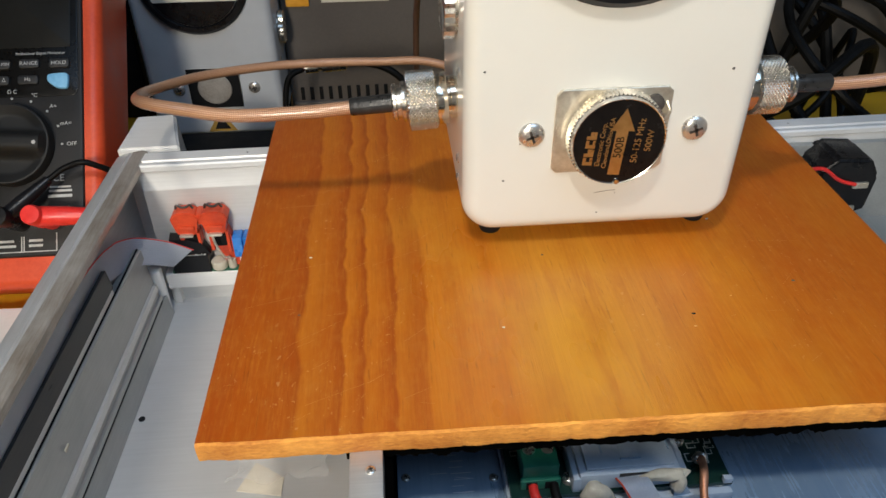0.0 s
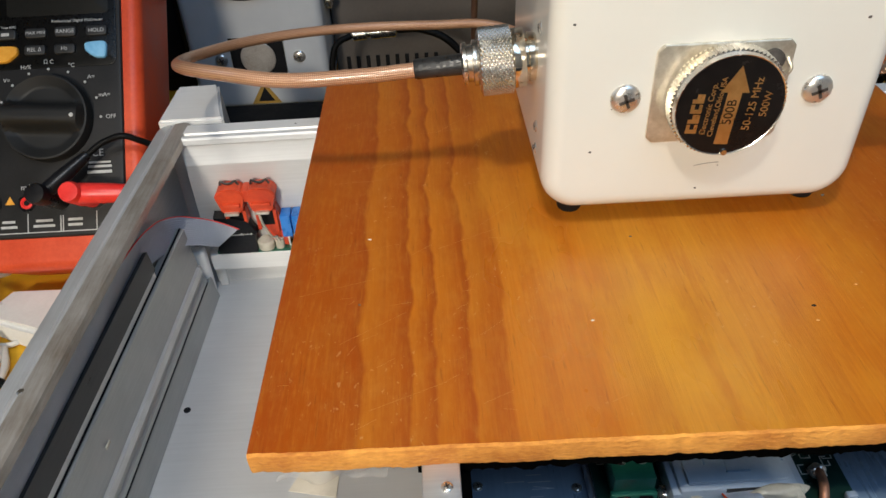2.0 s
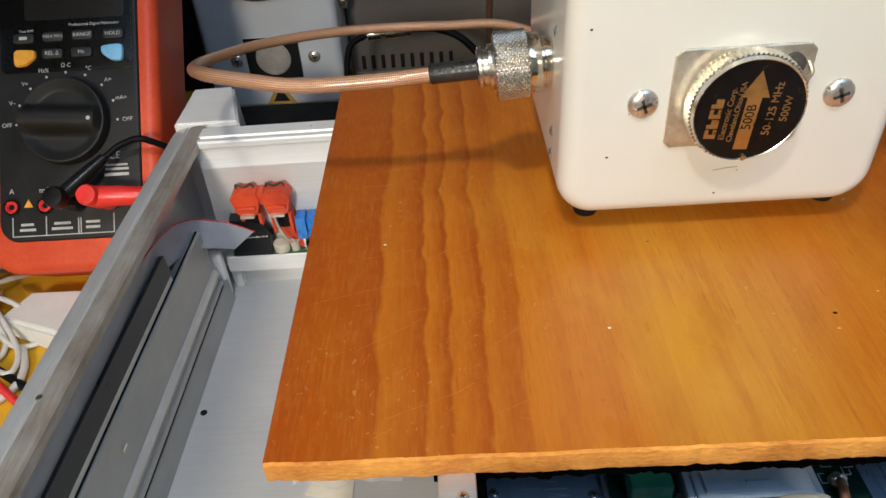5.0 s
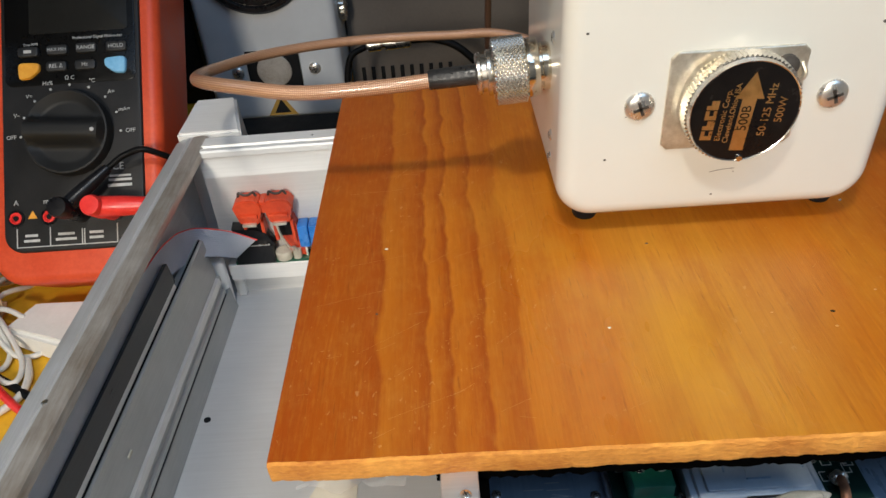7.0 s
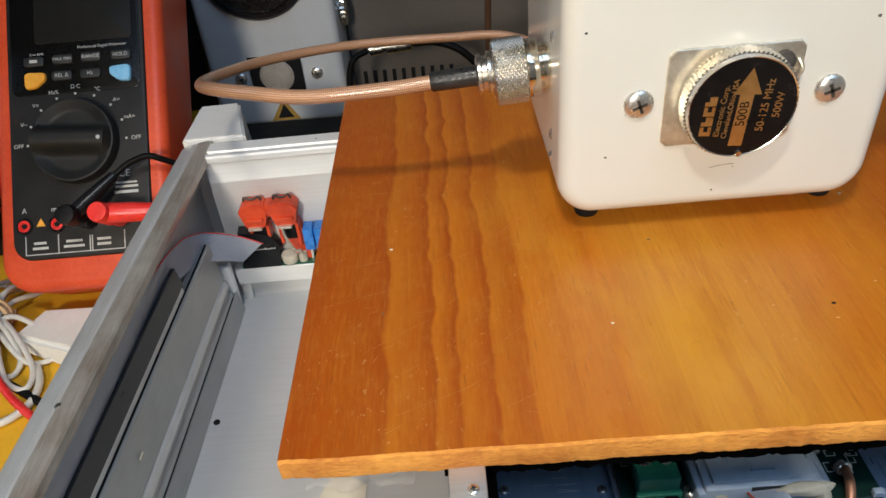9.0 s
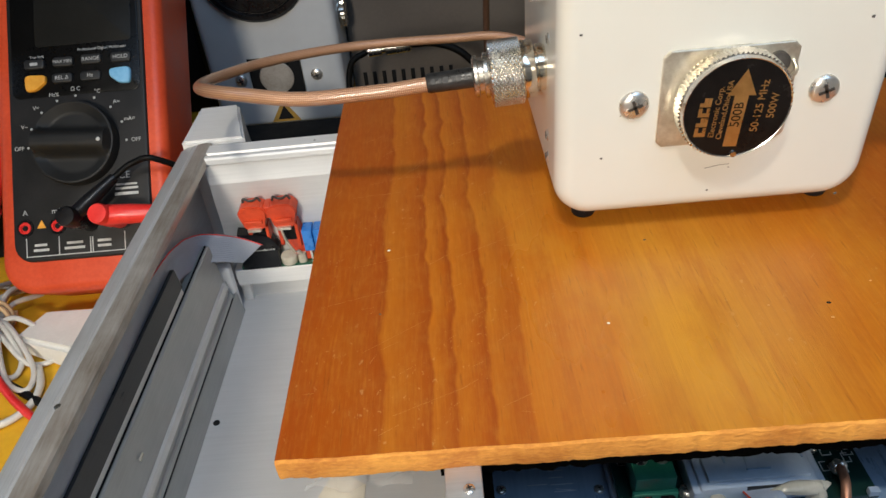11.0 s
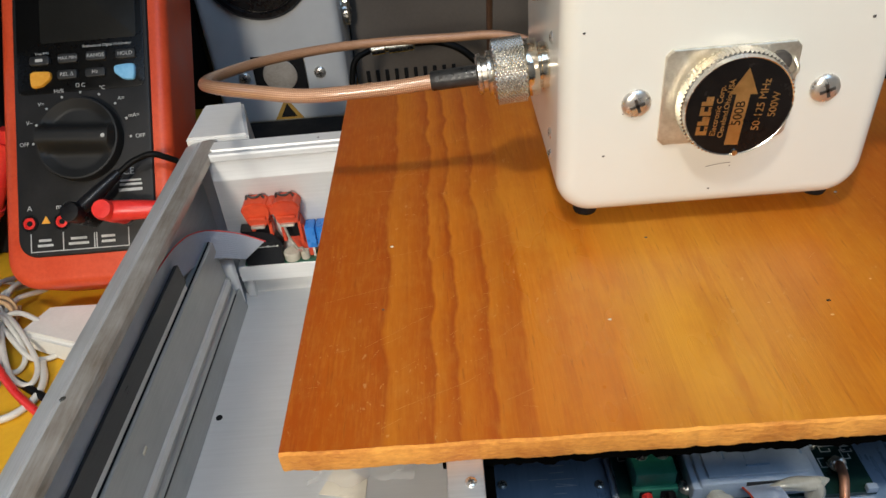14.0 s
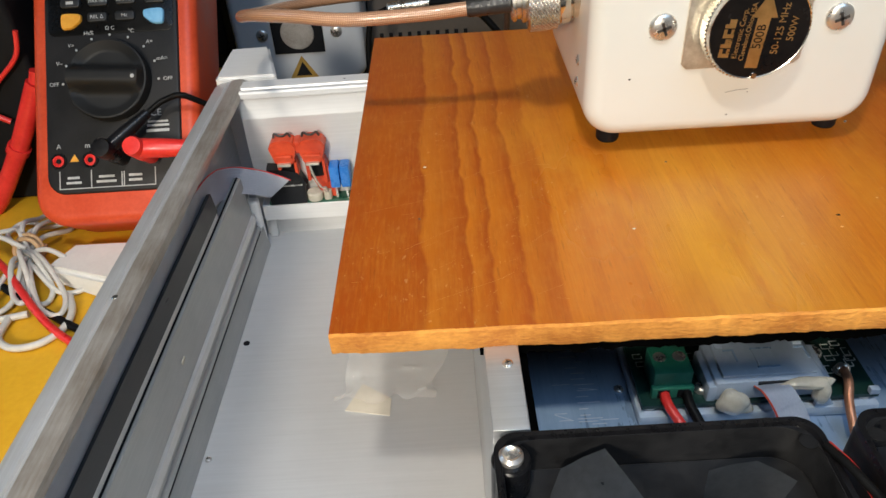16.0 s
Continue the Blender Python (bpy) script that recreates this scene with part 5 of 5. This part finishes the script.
def elbow_plug(name, base, tail, material, label):
    p = thing(name, Matrix.Translation(D @ Vector(base)), label, "test plug", "test plugs in the multimeter")
    b = Vector(base)
    part("collar", lathe([(0.0046, 0.0), (0.0046, 0.0100), (0.0052, 0.0105), (0.0052, 0.0240), (0.0046, 0.0255), (0.002, 0.0258)], D @ Matrix.Translation(b), 24), material, p)
    t0 = b + Vector((0.0, 0.0, 0.0185))
    t1 = Vector(tail)
    q = 0.74 if material is BLACKPLASTIC else 1.0
    part("elbow", lathe([(0.0046 * q, 0.0), (0.0052 * q, 0.002), (0.0050 * q, 0.014), (0.0036 * q, (t1 - t0).length)], D @ axis(t0, t1 - t0, (0.1, 0.2, 1.0)), 20), material, p)
    return p


elbow_plug("test_plug", (0.0045, -0.0470, 0.0050), (0.0240, -0.0270, 0.0170), BLACKPLASTIC, "black elbow test plug in the common jack")
elbow_plug("test_plug", (0.0205, -0.0470, 0.0050), (0.0540, -0.0475, 0.0180), REDWIRE, "red elbow test plug in the voltage jack")
cord("test_lead", on_meter((0.0240, -0.0270, 0.0170), (0.0330, -0.0205, 0.0165), (0.0450, -0.0190, 0.0150), (0.0600, -0.0300, -0.0050), (0.0640, -0.0700, -0.0200), (0.060, -0.100, -0.020)), 0.0016, BLACKWIRE, "black test lead from the multimeter", "test lead")
cord("test_lead", on_meter((0.0540, -0.0475, 0.0180), (0.0580, -0.0520, 0.0150), (0.0600, -0.0700, 0.000), (0.056, -0.098, -0.010)), 0.0016, REDWIRE, "red test lead from the multimeter", "test lead")
probe = thing("test_probe", pose(-0.235, 0.43, BENCH), "red test probe leaning beside the multimeter", "test probe")
part("barrel", tube([(-0.2420, 0.4270, BENCH + 0.004), (-0.2340, 0.4285, -0.0010), (-0.2110, 0.4300, 0.0310), (-0.1880, 0.4330, 0.0690)], 0.0054, 10, 18), REDWIRE, probe)
part("finger_guard", tube([(-0.2140, 0.4300, 0.0270), (-0.2110, 0.4300, 0.0310)], 0.0066, 4, 18), REDWIRE, probe)
part("tip_shroud", tube([(-0.1880, 0.4330, 0.0690), (-0.1865, 0.4335, 0.0720), (-0.1850, 0.4340, 0.0760)], 0.0040, 4, 14), REDWIRE, probe)
cord("red_lead", [(-0.2600, 0.4250, BENCH + 0.002), (-0.2500, 0.4320, 0.0300), (-0.2330, 0.4360, 0.0545), (-0.2200, 0.4365, 0.0480), (-0.2140, 0.4370, 0.0440)], 0.0018, REDWIRE, "red test lead looped beside the multimeter", "test lead")
cord("red_lead", [(-0.2300, 0.4370, 0.0480), (-0.2150, 0.4375, 0.0660), (-0.1960, 0.4375, 0.0830), (-0.1900, 0.4380, 0.0980)], 0.0014, REDWIRE, "thin red lead rising behind the multimeter", "test lead")

# ---- bench clutter beside the chassis ----
ad = thing("power_adapter", pose(-0.155, 0.352, BENCH), "white plastic power adapter lying on yellow bench", "power adapter")
bm = bmesh.new()
hexa(bm, [(-0.1830, 0.3555, BENCH), (-0.1350, 0.3300, BENCH), (-0.1150, 0.3720, BENCH), (-0.1720, 0.3790, BENCH),
          (-0.1800, 0.3550, -0.0035), (-0.1300, 0.3335, -0.0005), (-0.1120, 0.3710, -0.0005), (-0.1700, 0.3755, -0.0035)])
bmesh.ops.bevel(bm, geom=bm.edges[:], offset=0.0022, segments=3, affect="EDGES")
part("body", bm, WHITEPLASTIC, ad)
part("cord_grip", tube([(-0.178, 0.357, BENCH + 0.005), (-0.188, 0.362, BENCH + 0.005)], 0.0032, 6, 12), WHITEPLASTIC, ad)
rnd = random.Random(21)
tie = Vector((-0.1975, 0.3720, BENCH + 0.008))
ends = ((-0.1735, 0.3330), (-0.1610, 0.3210), (-0.1830, 0.3300), (-0.1560, 0.3440), (-0.1960, 0.3250), (-0.2000, 0.4170), (-0.1880, 0.4080), (-0.2160, 0.4080), (-0.2260, 0.3950))
for k, (ex, ey) in enumerate(ends):
    c = tie + Vector((rnd.uniform(-0.003, 0.003), rnd.uniform(-0.002, 0.002), rnd.uniform(-0.002, 0.004)))
    e = Vector((ex, ey, BENCH + 0.0025 + 0.002 * (k % 3)))
    d = e - c
    q = Vector((-d.y, d.x, 0)).normalized() * rnd.uniform(0.004, 0.009)
    lift = Vector((0, 0, rnd.uniform(0.003, 0.010)))
    pts = [c, c + d * 0.35 + q * 0.7 + lift, c + d * 0.8 + q, e, c + d * 0.8 - q, c + d * 0.35 - q * 0.6 + lift * 0.6, c + Vector((0.001, 0, -0.003))]
    cord("bundled_cord", pts, 0.00145, CORD, "white cord loop tied in a bundle", "cord", 8, 10, "white cord bundle")
loop = [tie + Vector((0.0075 * math.cos(a), 0.0035 * math.sin(a) + 0.0006 * a, 0.0075 * math.sin(a) - 0.0005)) for a in [0.55 * i for i in range(24)]]
cord("twist_tie", loop, 0.0013, TWIST, "tan twist tie round the white cord", "twist tie", 4, 8)
cord("supply_lead", [(-0.2900, 0.4300, BENCH + 0.003), (-0.2350, 0.3850, BENCH + 0.008), (-0.2060, 0.3600, BENCH + 0.010), (-0.1880, 0.3400, BENCH + 0.009), (-0.1720, 0.3220, BENCH + 0.007), (-0.1560, 0.3075, BENCH + 0.004), (-0.1200, 0.2800, BENCH + 0.003), (-0.1000, 0.2500, BENCH + 0.003)], 0.0021, REDWIRE, "red supply lead on the yellow bench", "wire")
cord("supply_lead", [(-0.2950, 0.4140, BENCH + 0.003), (-0.2340, 0.3700, BENCH + 0.006), (-0.2000, 0.3450, BENCH + 0.006), (-0.1760, 0.3290, BENCH + 0.004), (-0.1540, 0.3150, BENCH + 0.003), (-0.1180, 0.2900, BENCH + 0.003), (-0.1000, 0.2600, BENCH + 0.003)], 0.0021, BLACKWIRE, "black supply lead on the yellow bench", "wire")
cord("white_cord", [(-0.2200, 0.3320, BENCH + 0.003), (-0.1980, 0.3220, BENCH + 0.003), (-0.1790, 0.3250, BENCH + 0.003)], 0.0019, CORD, "short white cord lying on the yellow bench", "cord")
cord("white_cord", [(-0.1880, 0.3230, BENCH + 0.003), (-0.1870, 0.3080, BENCH + 0.003), (-0.1770, 0.3000, BENCH + 0.003), (-0.1640, 0.3020, BENCH + 0.003), (-0.1560, 0.3120, BENCH + 0.003), (-0.1560, 0.3250, BENCH + 0.003), (-0.1620, 0.3380, BENCH + 0.003)], 0.0019, CORD, "white cord curling on the yellow bench", "cord")

# ---- equipment behind ----
cab = thing("equipment_cabinet", pose(0.3, 0.70, BENCH), "taupe painted equipment cabinet with vent slots at rear", "cabinet")
bm = block((-0.0120, 0.6200, BENCH), (0.7200, 0.8200, 0.3400), 0.003)
part("cabinet_body", bm, CABINET, cab)
for k in range(10):
    x = -0.0040 + 0.0076 * k
    part("vent_slot", block((x, 0.6188, 0.0020), (x + 0.0030, 0.6204, 0.0130), 0.0004), DARK, cab)
part("vent_sill", block((-0.0100, 0.6170, -0.0040), (0.0780, 0.6199, 0.0008), 0.0004), CABINET, cab)
part("label_strip", block((0.0200, 0.6185, 0.0820), (0.0720, 0.6202, 0.0900), 0.0003), PAPER, cab, "pale label strip")
part("yellow_tag", block((-0.0070, 0.6170, 0.0800), (0.0105, 0.6200, 0.0940), 0.0005), YELBTN, cab, "yellow tag")
blackcase = thing("black_equipment_case", pose(-0.40, 0.64, BENCH), "black equipment case standing behind the multimeter", "case")
part("case_body", block((-0.9000, 0.6300, BENCH), (-0.1180, 0.8200, 0.3600), 0.004), BLACKPLASTIC, blackcase)
part("case_front", block((-0.8900, 0.6270, 0.0), (-0.1300, 0.6301, 0.3500), 0.002), DARK, blackcase)
near = thing("black_instrument", pose(-0.40, 0.52, BENCH), "black instrument case standing beside the multimeter", "instrument")
part("instrument_body", block((-0.7000, 0.4420, BENCH), (-0.1930, 0.6000, 0.3000), 0.004, 3), DARK, near)
# black slab added to stand in for the shade behind the chassis
low = thing("shade_slab", pose(-0.01, 0.50, BENCH), "flat black slab standing in for shade behind the chassis", "power brick")
part("slab_body", block((-0.1080, 0.4250, BENCH), (0.0750, 0.5660, 0.0040), 0.004, 3), DARK, low)
jk = thing("adapter_plug", pose(0.02, 0.556, 0.050), "silver coaxial adapter on a thin black cable", "adapter")
part("barrel", lathe([(0.0030, 0.0), (0.0042, 0.001), (0.0042, 0.010), (0.0030, 0.0108), (0.0030, 0.0125), (0.0046, 0.0130), (0.0046, 0.0300), (0.0030, 0.0310)], axis((0.0080, 0.5550, 0.0560), (1, 0.03, 0.06)), 24), SILVER, jk)
part("tail", tube([(0.0390, 0.5560, 0.0580), (0.0560, 0.5560, 0.0570), (0.0750, 0.5540, 0.0480), (0.0980, 0.5500, 0.0200), (0.1200, 0.5500, BENCH + 0.002)], 0.0026, 8, 12), BLACKWIRE, jk)
part("strain_tail", tube([(0.0082, 0.5550, 0.0560), (-0.0040, 0.5500, 0.0490), (-0.0080, 0.5450, 0.0200), (-0.0060, 0.5400, BENCH + 0.002)], 0.0022, 8, 12), BLACKWIRE, jk)
cord("drop_wire", [(0.0955, 0.3050, 0.2300), (0.0860, 0.4300, 0.1500), (0.0850, 0.4700, 0.0800), (0.0860, 0.4800, BENCH + 0.002)], 0.0018, BROWNWIRE, "thin brown wire hanging behind the wattmeter", "wire")

rnd = random.Random(9)
for k in range(7):
    c = Vector((0.36 + rnd.uniform(-0.05, 0.07), 0.535 + rnd.uniform(-0.05, 0.05), 0))
    pts = []
    r0, r1, a0 = rnd.uniform(0.03, 0.075), rnd.uniform(0.03, 0.06), rnd.uniform(0, 6)
    for i in range(9):
        a = a0 + i * 0.72
        z = BENCH + 0.003 + 0.115 * (0.5 + 0.5 * math.sin(a * 0.8 + k)) * (0.25 + 0.75 * (0 < i < 8))
        if i in (0, 8):
            z = BENCH + 0.003
        pts.append((c.x + r0 * math.cos(a), c.y + r1 * math.sin(a), z))
    cord("black_cable", pts, rnd.choice((0.0026, 0.0034, 0.0042)), BLACKWIRE, "tangled black cable lying behind the chassis", "cable", 8, 10, "tangled black cables")
